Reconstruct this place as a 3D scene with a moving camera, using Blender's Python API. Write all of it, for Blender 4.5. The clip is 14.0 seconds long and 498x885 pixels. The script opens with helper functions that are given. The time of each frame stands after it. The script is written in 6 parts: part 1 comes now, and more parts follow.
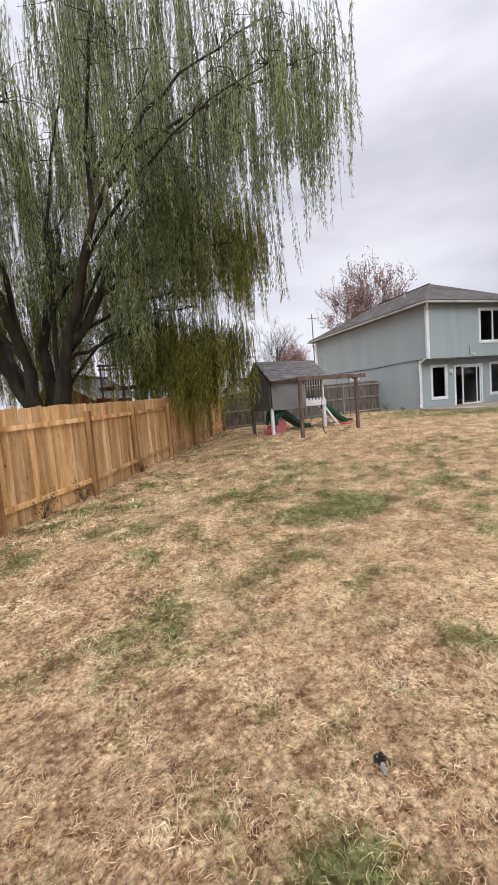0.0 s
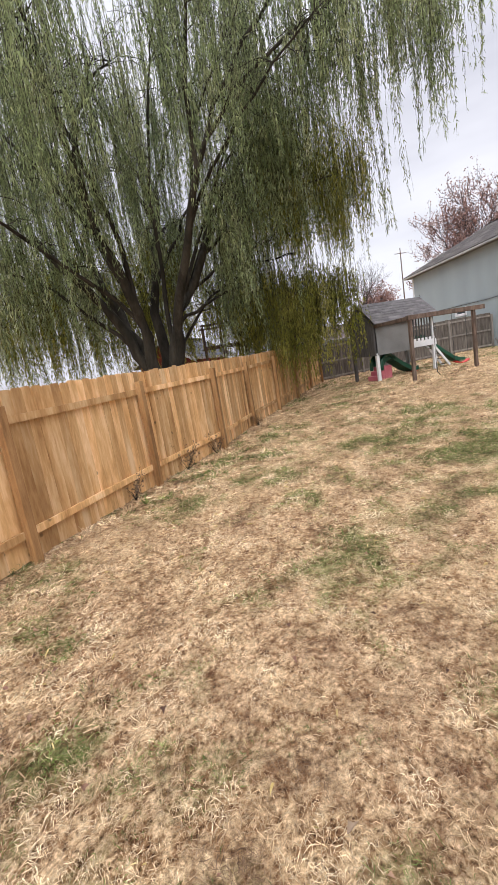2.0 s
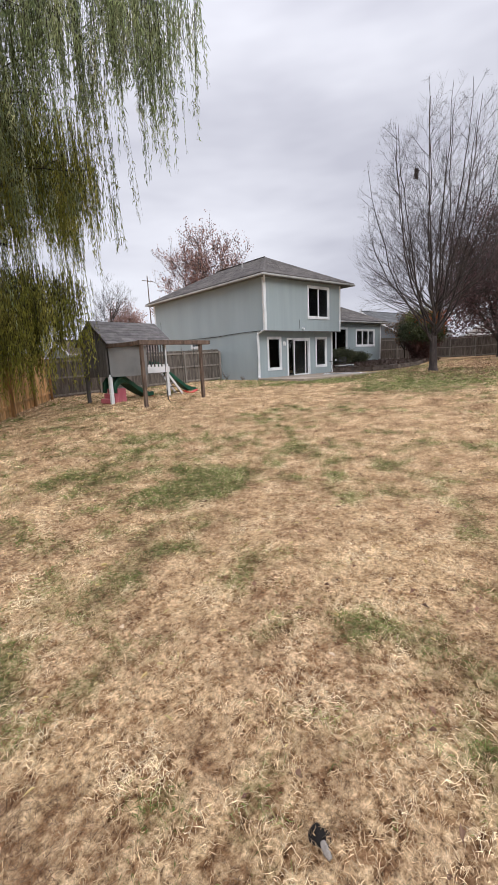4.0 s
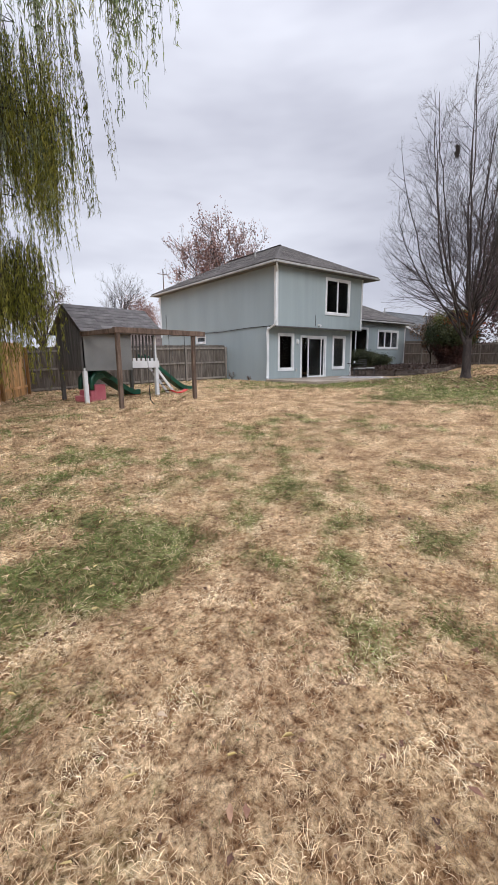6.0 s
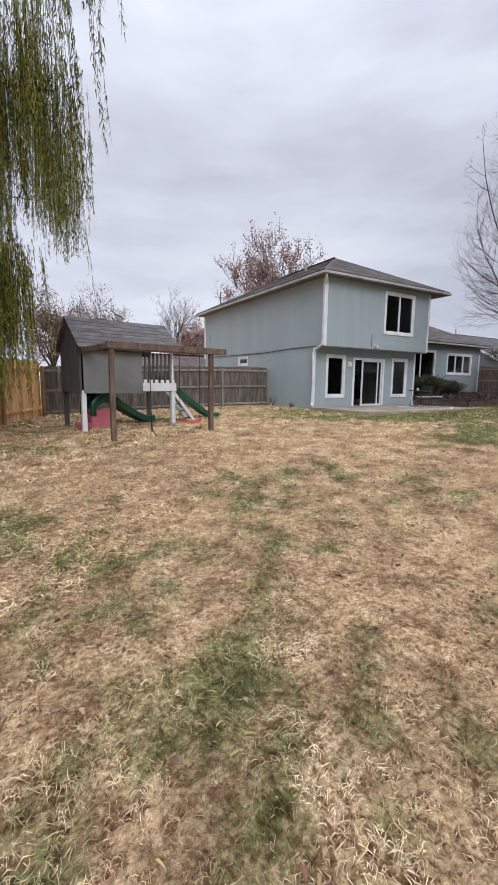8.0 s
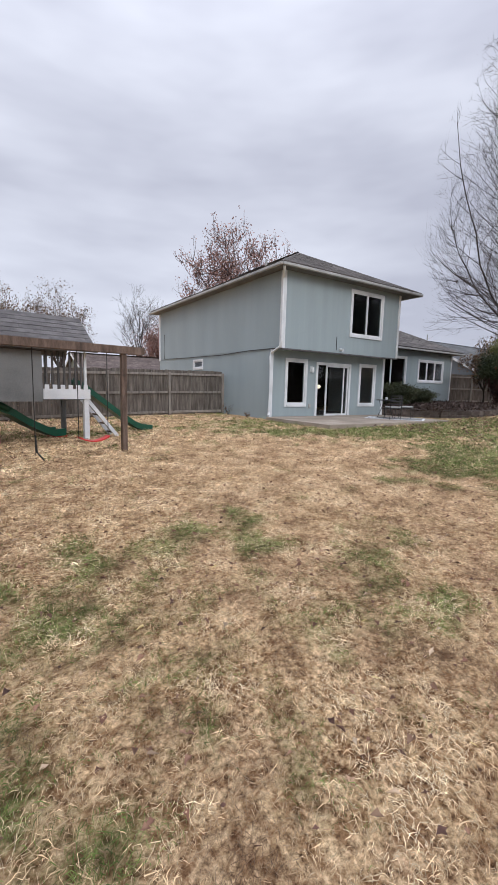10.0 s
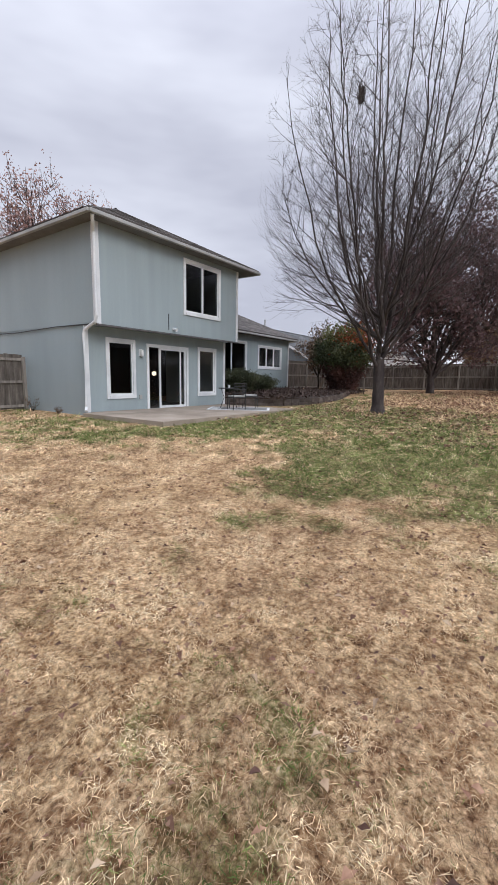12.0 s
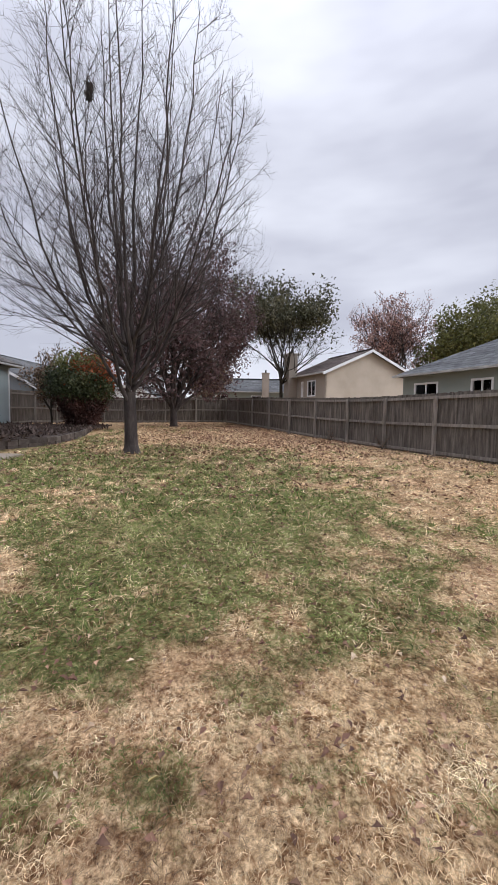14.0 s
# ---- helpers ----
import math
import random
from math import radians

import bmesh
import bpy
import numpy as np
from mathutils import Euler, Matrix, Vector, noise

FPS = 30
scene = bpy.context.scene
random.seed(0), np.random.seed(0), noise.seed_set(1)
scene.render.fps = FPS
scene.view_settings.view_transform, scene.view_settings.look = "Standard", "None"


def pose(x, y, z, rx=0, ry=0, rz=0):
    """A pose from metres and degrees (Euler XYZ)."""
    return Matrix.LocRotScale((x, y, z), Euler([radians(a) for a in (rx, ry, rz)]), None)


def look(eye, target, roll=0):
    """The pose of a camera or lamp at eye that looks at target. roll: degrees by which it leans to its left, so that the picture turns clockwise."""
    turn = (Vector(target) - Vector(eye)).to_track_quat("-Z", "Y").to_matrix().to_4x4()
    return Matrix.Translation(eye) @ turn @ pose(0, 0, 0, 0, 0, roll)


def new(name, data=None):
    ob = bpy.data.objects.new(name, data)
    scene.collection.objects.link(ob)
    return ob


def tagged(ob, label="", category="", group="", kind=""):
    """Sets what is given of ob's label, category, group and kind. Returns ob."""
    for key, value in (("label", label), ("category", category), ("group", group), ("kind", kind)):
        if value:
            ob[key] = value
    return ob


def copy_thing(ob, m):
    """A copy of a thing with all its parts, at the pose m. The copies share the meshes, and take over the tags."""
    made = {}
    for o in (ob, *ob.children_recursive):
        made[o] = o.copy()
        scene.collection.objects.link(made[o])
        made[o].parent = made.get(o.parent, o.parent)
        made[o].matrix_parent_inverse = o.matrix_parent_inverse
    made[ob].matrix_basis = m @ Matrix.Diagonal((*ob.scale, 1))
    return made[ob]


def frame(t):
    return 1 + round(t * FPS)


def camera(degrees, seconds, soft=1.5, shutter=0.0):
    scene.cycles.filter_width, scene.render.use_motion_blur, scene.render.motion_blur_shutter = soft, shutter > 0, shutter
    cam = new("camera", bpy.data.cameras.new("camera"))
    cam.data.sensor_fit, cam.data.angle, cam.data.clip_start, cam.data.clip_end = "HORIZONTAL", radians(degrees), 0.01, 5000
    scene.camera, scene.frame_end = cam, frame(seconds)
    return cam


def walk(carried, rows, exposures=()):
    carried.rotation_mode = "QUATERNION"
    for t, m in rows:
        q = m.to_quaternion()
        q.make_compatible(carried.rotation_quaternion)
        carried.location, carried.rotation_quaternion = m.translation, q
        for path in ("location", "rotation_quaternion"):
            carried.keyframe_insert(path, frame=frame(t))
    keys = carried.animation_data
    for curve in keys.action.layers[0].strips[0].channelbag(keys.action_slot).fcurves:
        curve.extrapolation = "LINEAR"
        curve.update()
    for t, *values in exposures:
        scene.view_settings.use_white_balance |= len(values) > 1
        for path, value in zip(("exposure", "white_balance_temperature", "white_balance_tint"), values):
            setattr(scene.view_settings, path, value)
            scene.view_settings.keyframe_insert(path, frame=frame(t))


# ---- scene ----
cam = camera(62.2, 14.0)
PATH = [
    (0, (-0.277, -0.339, 1.467), (0.339, 1.554, 1.274), -4.6),
    (0.5, (-0.76, -0.262, 1.406), (-0.318, 1.63, 0.929), -3.9),
    (1, (-1.032, -0.208, 1.434), (-0.854, 1.749, 1.059), -8.9),
    (1.5, (-1.112, -0.245, 1.455), (-0.887, 1.711, 1.1), -8.3),
    (2, (-1.13, -0.244, 1.442), (-0.929, 1.714, 1.087), -9.6),
    (2.5, (-1.044, -0.281, 1.436), (-0.631, 1.618, 0.965), -9.2),
    (3, (-0.81, -0.218, 1.471), (-0.178, 1.621, 1.005), -6.8),
    (3.5, (-0.516, 0.001, 1.429), (0.545, 1.644, 1.009), -4.5),
    (4, (-0.15, 0.386, 1.426), (1.113, 1.887, 1.036), -2.7),
    (6.5, (2.335, 2.266, 1.292), (3.508, 3.839, 0.905), 0.8),
    (7, (2.896, 2.698, 1.275), (3.935, 4.366, 0.9), -1.0),
    (9.5, (5.398, 4.469, 1.501), (6.408, 6.181, 1.282), 2.3),
    (10, (5.883, 4.804, 1.469), (6.974, 6.459, 1.209), 1.5),
    (10.5, (6.446, 5.19, 1.426), (7.7, 6.713, 1.093), 1.8),
    (11, (6.921, 5.586, 1.4), (8.323, 6.955, 0.998), 2.2),
    (11.5, (7.449, 6.012, 1.428), (8.902, 7.336, 1.059), 1.5),
    (12, (7.888, 6.404, 1.49), (9.497, 7.553, 1.185), 1.0),
    (12.5, (8.369, 6.752, 1.543), (10.181, 7.552, 1.267), 0.7),
    (13, (8.823, 7.048, 1.556), (10.753, 7.507, 1.302), 0.1),
    (13.5, (9.241, 7.301, 1.602), (11.227, 7.358, 1.374), 0.1),
    (14, (9.667, 7.53, 1.641), (11.662, 7.535, 1.502), 0.9),
]
EXPOSURES = [(0.0, 0.14, 6550, 10), (0.6, 0.30, 6550, 10), (2.5, 0.30, 6550, 10), (4.0, 0.12, 6500, 10), (6.5, 0.08, 6300, 10), (9.5, -0.03, 6200, 10), (12.0, 0.04, 6220, 10), (14.0, 0.08, 6270, 10)]
walk(cam, [(t, look(eye, target, roll)) for t, eye, target, roll in PATH], EXPOSURES)

# ---- world and light ----
world = bpy.data.worlds.new("world")
scene.world = world
world.use_nodes = True
wn, wl = world.node_tree.nodes, world.node_tree.links
wn.clear()
SUN_EL, SUN_AZ = 32.0, 200.0
sky = wn.new("ShaderNodeTexSky")
sky.sky_type, sky.sun_disc = "NISHITA", False
sky.sun_elevation, sky.sun_rotation = radians(SUN_EL), radians(SUN_AZ)
geo = wn.new("ShaderNodeTexCoord")
mapc = wn.new("ShaderNodeMapping")
mapc.inputs["Scale"].default_value = (1.0, 1.0, 3.6)
wl.new(geo.outputs["Generated"], mapc.inputs[0])
cl = wn.new("ShaderNodeTexNoise")
cl.inputs["Scale"].default_value, cl.inputs["Detail"].default_value, cl.inputs["Roughness"].default_value = 1.7, 4.0, 0.5
wl.new(mapc.outputs[0], cl.inputs["Vector"])
ramp = wn.new("ShaderNodeValToRGB")
ramp.color_ramp.elements[0].position, ramp.color_ramp.elements[0].color = 0.36, (6.3, 6.35, 7.3, 1)
ramp.color_ramp.elements[1].position, ramp.color_ramp.elements[1].color = 0.62, (9.2, 9.3, 10.2, 1)
# an overcast sky is brighter overhead than at the horizon
sep = wn.new("ShaderNodeSeparateXYZ")
wl.new(geo.outputs["Generated"], sep.inputs[0])
up4 = wn.new("ShaderNodeMath")
up4.operation = "POWER"
up4.inputs[1].default_value = 6.0
up4.use_clamp = True
wl.new(sep.outputs["Z"], up4.inputs[0])
zen = wn.new("ShaderNodeMath")
zen.operation = "MULTIPLY_ADD"
zen.inputs[1].default_value, zen.inputs[2].default_value = 4.0, 1.0
wl.new(up4.outputs[0], zen.inputs[0])
wl.new(cl.outputs[0], ramp.inputs[0])
mixs = wn.new("ShaderNodeMixRGB")
mixs.inputs[0].default_value = 0.94
wl.new(sky.outputs[0], mixs.inputs[1])
wl.new(ramp.outputs[0], mixs.inputs[2])
bg = wn.new("ShaderNodeBackground")
bg.inputs[1].default_value = 0.088
lum = wn.new("ShaderNodeVectorMath")
lum.operation = "SCALE"
wl.new(mixs.outputs[0], lum.inputs[0])
wl.new(zen.outputs[0], lum.inputs["Scale"])
wl.new(lum.outputs[0], bg.inputs[0])
wo = wn.new("ShaderNodeOutputWorld")
wl.new(bg.outputs[0], wo.inputs[0])
sun = new("sun", bpy.data.lights.new("sun", "SUN"))
sun.data.energy, sun.data.angle, sun.data.color = 1.5, radians(30), (1, 0.985, 0.965)
sa, se = radians(SUN_AZ), radians(SUN_EL)
sun.matrix_world = look((0, 0, 30), (-math.sin(sa) * math.cos(se) * 10, -math.cos(sa) * math.cos(se) * 10, 30 - math.sin(se) * 10))


# ---- materials ----
def material(name, colors, rough=0.8, scale=4.0, detail=5.0, fine=60.0, bump=0.3, stretch=(1, 1, 1), metal=0.0, island=0.0, objvar=0.0,
             bump_dist=0.01, spec=0.3, coords="Object", translucent=0.0, wave=None, shift=True):
    """Two-scale noise over a colour ramp, with bump; island or objvar vary its value piece by piece."""
    m = bpy.data.materials.new(name)
    m.use_nodes = True
    n, l = m.node_tree.nodes, m.node_tree.links
    b = n["Principled BSDF"]
    b.inputs["Roughness"].default_value, b.inputs["Metallic"].default_value = rough, metal
    b.inputs["Specular IOR Level"].default_value = spec
    tc = n.new("ShaderNodeTexCoord")
    mp = n.new("ShaderNodeMapping")
    mp.inputs["Scale"].default_value = stretch
    l.new(tc.outputs[coords], mp.inputs[0])
    vec = mp.outputs[0]
    if objvar or island:
        if objvar:
            rnd = n.new("ShaderNodeObjectInfo").outputs["Random"]
        else:
            rnd = n.new("ShaderNodeNewGeometry").outputs["Random Per Island"]
        sc = n.new("ShaderNodeMath")
        sc.operation = "MULTIPLY"
        sc.inputs[1].default_value = 40.0
        l.new(rnd, sc.inputs[0])
        if shift:
            add = n.new("ShaderNodeVectorMath")
            l.new(vec, add.inputs[0])
            l.new(sc.outputs[0], add.inputs[1])
            vec = add.outputs[0]
    a, f = n.new("ShaderNodeTexNoise"), n.new("ShaderNodeTexNoise")
    for node, s in ((a, scale), (f, fine)):
        l.new(vec, node.inputs["Vector"])
        node.inputs["Scale"].default_value, node.inputs["Detail"].default_value = s, detail
    mx = n.new("ShaderNodeMath")
    mx.operation = "MULTIPLY_ADD"
    mx.inputs[1].default_value = 0.35
    l.new(f.outputs[0], mx.inputs[0])
    sub = n.new("ShaderNodeMath")
    sub.operation = "SUBTRACT"
    sub.inputs[1].default_value = 0.175
    l.new(a.outputs[0], sub.inputs[0])
    l.new(sub.outputs[0], mx.inputs[2])
    cr = n.new("ShaderNodeValToRGB")
    els = cr.color_ramp.elements
    k = len(colors)
    while len(els) < k:
        els.new(0.5)
    for i, c in enumerate(colors):
        els[i].position = 0.3 + 0.4 * i / max(1, k - 1)
        els[i].color = (*c, 1)
    l.new(mx.outputs[0], cr.inputs[0])
    out = cr.outputs[0]
    if objvar or island:
        hsv = n.new("ShaderNodeHueSaturation")
        mr = n.new("ShaderNodeMapRange")
        v = objvar or island
        mr.inputs["To Min"].default_value, mr.inputs["To Max"].default_value = 1 - v, 1 + v
        l.new(rnd, mr.inputs[0])
        l.new(mr.outputs[0], hsv.inputs["Value"])
        l.new(out, hsv.inputs["Color"])
        out = hsv.outputs[0]
    l.new(out, b.inputs["Base Color"])
    if bump:
        bp = n.new("ShaderNodeBump")
        bp.inputs["Strength"].default_value, bp.inputs["Distance"].default_value = bump, bump_dist
        h = f.outputs[0]
        if wave:
            w = n.new("ShaderNodeTexWave")
            w.bands_direction = wave[0]
            w.wave_profile = "SIN"
            w.inputs["Scale"].default_value = wave[1]
            w.inputs["Distortion"].default_value = 0.0
            l.new(tc.outputs[coords], w.inputs["Vector"])
            pw = n.new("ShaderNodeMath")
            pw.operation = "POWER"
            pw.inputs[1].default_value = 0.12
            l.new(w.outputs["Fac"], pw.inputs[0])
            ad = n.new("ShaderNodeMath")
            l.new(pw.outputs[0], ad.inputs[0])
            l.new(f.outputs[0], ad.inputs[1])
            h = ad.outputs[0]
        l.new(h, bp.inputs["Height"])
        l.new(bp.outputs[0], b.inputs["Normal"])
    if translucent:
        tr = n.new("ShaderNodeBsdfTranslucent")
        ms = n.new("ShaderNodeMixShader")
        ms.inputs[0].default_value = translucent
        l.new(out, tr.inputs[0])
        l.new(b.outputs[0], ms.inputs[1])
        l.new(tr.outputs[0], ms.inputs[2])
        l.new(ms.outputs[0], n["Material Output"].inputs[0])
    return m


M_SIDING = material("siding", [(0.284, 0.337, 0.354), (0.304, 0.359, 0.377), (0.324, 0.381, 0.400)], 0.75, 0.6, 7, 30, 0.22, (5, 5, 0.3), wave=("X", 7.0))
M_SIDING_SIDE = material("siding_side", [(0.284, 0.337, 0.354), (0.304, 0.359, 0.377), (0.324, 0.381, 0.400)], 0.75, 0.5, 5, 30, 0.15, (2, 2, 0.5))
M_WHITE = material("white_paint", [(0.56, 0.58, 0.60), (0.68, 0.70, 0.72), (0.76, 0.78, 0.80)], 0.5, 1.5, 5, 40, 0.1)
M_SHINGLE = material("shingle", [(0.065, 0.058, 0.055), (0.10, 0.09, 0.085), (0.14, 0.125, 0.115)], 0.95, 2.5, 6, 45, 0.6, (1, 1, 1), island=0.25)
M_NEWWOOD = material("new_cedar", [(0.40, 0.21, 0.08), (0.64, 0.385, 0.17), (0.84, 0.60, 0.35)], 0.7, 1.6, 6, 14, 0.25, (3, 3, 0.45), objvar=0.28)
M_NEWPOST = material("cedar_post", [(0.20, 0.10, 0.04), (0.33, 0.18, 0.075), (0.44, 0.26, 0.12)], 0.75, 2.2, 8, 22, 0.3, (5, 5, 0.55), objvar=0.12)
# weathered posts and rails; sunlight on them is put into the paler colour
M_OLDPOST = material("sunlit_weathered_wood", [(0.15, 0.135, 0.12), (0.24, 0.215, 0.19), (0.32, 0.29, 0.26)], 0.9, 3.0, 8, 30, 0.35, (4, 4, 0.5), objvar=0.12)
M_OLDWOOD = material("weathered_wood", [(0.066, 0.056, 0.048), (0.125, 0.108, 0.094), (0.20, 0.176, 0.155)], 0.9, 3.0, 8, 30, 0.35, (4, 4, 0.5), objvar=0.15)
M_BEAM = material("playset_timber", [(0.07, 0.05, 0.04), (0.13, 0.09, 0.07), (0.19, 0.14, 0.11)], 0.85, 4, 7, 40, 0.35, (3, 3, 0.6))
M_PANEL = material("grey_panel", [(0.15, 0.155, 0.155), (0.19, 0.195, 0.195), (0.22, 0.225, 0.225)], 0.8, 1.5, 5, 40, 0.15)
M_DARKPANEL = material("dark_plank", [(0.06, 0.058, 0.057), (0.09, 0.086, 0.084), (0.13, 0.12, 0.12)], 0.85, 2.5, 6, 40, 0.25, (4, 4, 0.5))
M_GREEN = material("green_plastic", [(0.006, 0.06, 0.035), (0.01, 0.09, 0.055)], 0.4, 2, 3, 30, 0.05, spec=0.5)
M_REDP = material("red_plastic", [(0.55, 0.03, 0.03), (0.65, 0.05, 0.045)], 0.4, 2, 3, 30, 0.05, spec=0.5)
M_PINK = material("faded_red_plastic", [(0.40, 0.09, 0.12), (0.52, 0.16, 0.19)], 0.5, 2, 3, 30, 0.05, spec=0.5)
M_BLACK = material("black_metal", [(0.012, 0.012, 0.013), (0.03, 0.03, 0.03)], 0.5, 5, 3, 60, 0.1, spec=0.5)
M_BROWNLEAF = material("brown_leaf", [(0.10, 0.06, 0.035), (0.17, 0.11, 0.07), (0.24, 0.17, 0.11)], 0.7, 0.9, 4, 9, 0.0, shift=False, island=0.3, translucent=0.2)
M_BROWNROOF = material("brown_shingle", [(0.075, 0.055, 0.05), (0.11, 0.085, 0.075), (0.15, 0.12, 0.11)], 0.95, 2.5, 6, 45, 0.5, island=0.2)
M_GLOW = bpy.data.materials.new("lamp_glow")
M_GLOW.use_nodes = True
M_GLOW.node_tree.nodes["Principled BSDF"].inputs["Emission Color"].default_value = (1.0, 0.8, 0.55, 1)
M_GLOW.node_tree.nodes["Principled BSDF"].inputs["Emission Strength"].default_value = 2.5
M_BARK = material("willow_bark", [(0.016, 0.014, 0.010), (0.032, 0.028, 0.021), (0.06, 0.052, 0.04)], 0.95, 3, 8, 18, 0.9, (1, 1, 0.3), bump_dist=0.03)
M_GREYBARK = material("maple_bark", [(0.028, 0.022, 0.021), (0.058, 0.046, 0.043), (0.10, 0.082, 0.075)], 0.9, 3, 8, 22, 0.8, (1, 1, 0.3), bump_dist=0.02)
M_WILLOW = material("willow_leaf", [(0.14, 0.18, 0.083), (0.265, 0.325, 0.15), (0.45, 0.48, 0.27)], 0.65, 0.9, 4, 9, 0.0, shift=False, island=0.4, translucent=0.5, coords="Object")
M_WILLOW_OLIVE = material("olive_willow_leaf", [(0.12, 0.13, 0.018), (0.235, 0.24, 0.04), (0.39, 0.37, 0.09)], 0.65, 0.9, 4, 9, 0.0, shift=False, island=0.4, translucent=0.5)
M_TREEGREEN = material("dull_green_leaf", [(0.035, 0.036, 0.02), (0.075, 0.075, 0.04), (0.15, 0.14, 0.085)], 0.6, 0.9, 4, 9, 0.0, shift=False, island=0.4, translucent=0.25)
M_REDLEAF = material("russet_leaf", [(0.19, 0.09, 0.075), (0.32, 0.18, 0.15), (0.44, 0.30, 0.26)], 0.7, 0.9, 4, 9, 0.0, shift=False, island=0.35, translucent=0.3)
M_TAUPE = material("darker_beige", [(0.27, 0.235, 0.20), (0.31, 0.27, 0.235)], 0.7, 0.8, 4, 30, 0.2)
M_PURPLE = material("maroon_leaf", [(0.06, 0.034, 0.036), (0.115, 0.07, 0.07), (0.20, 0.13, 0.125)], 0.7, 0.9, 4, 9, 0.0, shift=False, island=0.35, translucent=0.3)
M_DKLEAF = material("dark_green_leaf", [(0.03, 0.034, 0.016), (0.06, 0.068, 0.032), (0.13, 0.135, 0.07)], 0.6, 0.9, 4, 9, 0.0, shift=False, island=0.35, translucent=0.25)
# floor colour darkened to stand in for the shade indoors
M_ROOMFLOOR = material("unlit_floor", [(0.03, 0.027, 0.025), (0.05, 0.045, 0.04)], 0.95, 2, 4, 30, 0.1)
M_GREYROOF = material("grey_shingle", [(0.065, 0.067, 0.07), (0.10, 0.102, 0.105), (0.14, 0.143, 0.146)], 0.95, 2.5, 6, 45, 0.5, island=0.2)
M_BLUEGREY = material("blue_grey_siding", [(0.15, 0.18, 0.21), (0.19, 0.22, 0.25)], 0.75, 0.8, 4, 30, 0.2)
M_CONCRETE = material("concrete", [(0.24, 0.195, 0.155), (0.31, 0.26, 0.21), (0.37, 0.315, 0.26)], 0.9, 1.2, 8, 50, 0.2)
M_STONE = material("edging_block", [(0.06, 0.045, 0.04), (0.11, 0.088, 0.078), (0.16, 0.135, 0.12)], 0.9, 4, 6, 40, 0.5, objvar=0.25)
M_MULCH = material("mulch", [(0.03, 0.02, 0.015), (0.06, 0.042, 0.032), (0.10, 0.075, 0.06)], 0.95, 8, 6, 60, 0.8)
M_BEIGE = material("beige_siding", [(0.42, 0.36, 0.29), (0.46, 0.40, 0.33), (0.50, 0.44, 0.365)], 0.7, 0.8, 4, 30, 0.3, (1, 1, 1), wave=("Z", 16.0))
M_SAGE = material("sage_siding", [(0.20, 0.23, 0.215), (0.235, 0.265, 0.25)], 0.75, 0.8, 4, 30, 0.2)
M_BRICKRED = material("barn_red", [(0.16, 0.03, 0.025), (0.22, 0.05, 0.04)], 0.8, 1, 4, 30, 0.2)
# near-black colour in place of the shade inside unlit rooms
M_INTERIOR = material("unlit_room", [(0.010, 0.009, 0.008), (0.02, 0.017, 0.015)], 0.9, 1, 3, 20, 0.0)


def glass_material():
    m = bpy.data.materials.new("window_glass")
    m.use_nodes = True
    b = m.node_tree.nodes["Principled BSDF"]
    b.inputs["Base Color"].default_value = (0.55, 0.57, 0.58, 1)
    b.inputs["Roughness"].default_value = 0.02
    b.inputs["IOR"].default_value = 1.32
    b.inputs["Transmission Weight"].default_value = 1.0
    return m


def add_knots(m):
    """Dark round knots along the boards."""
    n, l = m.node_tree.nodes, m.node_tree.links
    b = n["Principled BSDF"]
    old = b.inputs["Base Color"].links[0].from_socket
    tc = n.new("ShaderNodeTexCoord")
    oi = n.new("ShaderNodeObjectInfo")
    ad = n.new("ShaderNodeVectorMath")
    sc = n.new("ShaderNodeVectorMath")
    sc.operation = "SCALE"
    sc.inputs["Scale"].default_value = 30.0
    l.new(tc.outputs["Object"], ad.inputs[0])
    cx = n.new("ShaderNodeCombineXYZ")
    l.new(oi.outputs["Random"], cx.inputs[0])
    l.new(oi.outputs["Random"], cx.inputs[2])
    l.new(cx.outputs[0], sc.inputs[0])
    l.new(sc.outputs[0], ad.inputs[1])
    v = n.new("ShaderNodeTexVoronoi")
    v.inputs["Scale"].default_value = 3.2
    l.new(ad.outputs[0], v.inputs["Vector"])
    mr = n.new("ShaderNodeMapRange")
    mr.inputs["From Min"].default_value, mr.inputs["From Max"].default_value = 0.05, 0.11
    mr.inputs["To Min"].default_value, mr.inputs["To Max"].default_value = 0.42, 1.0
    l.new(v.outputs["Distance"], mr.inputs[0])
    mx = n.new("ShaderNodeVectorMath")
    mx.operation = "SCALE"
    l.new(old, mx.inputs[0])
    l.new(mr.outputs[0], mx.inputs["Scale"])
    l.new(mx.outputs[0], b.inputs["Base Color"])


add_knots(M_NEWWOOD)
M_GLASS = glass_material()


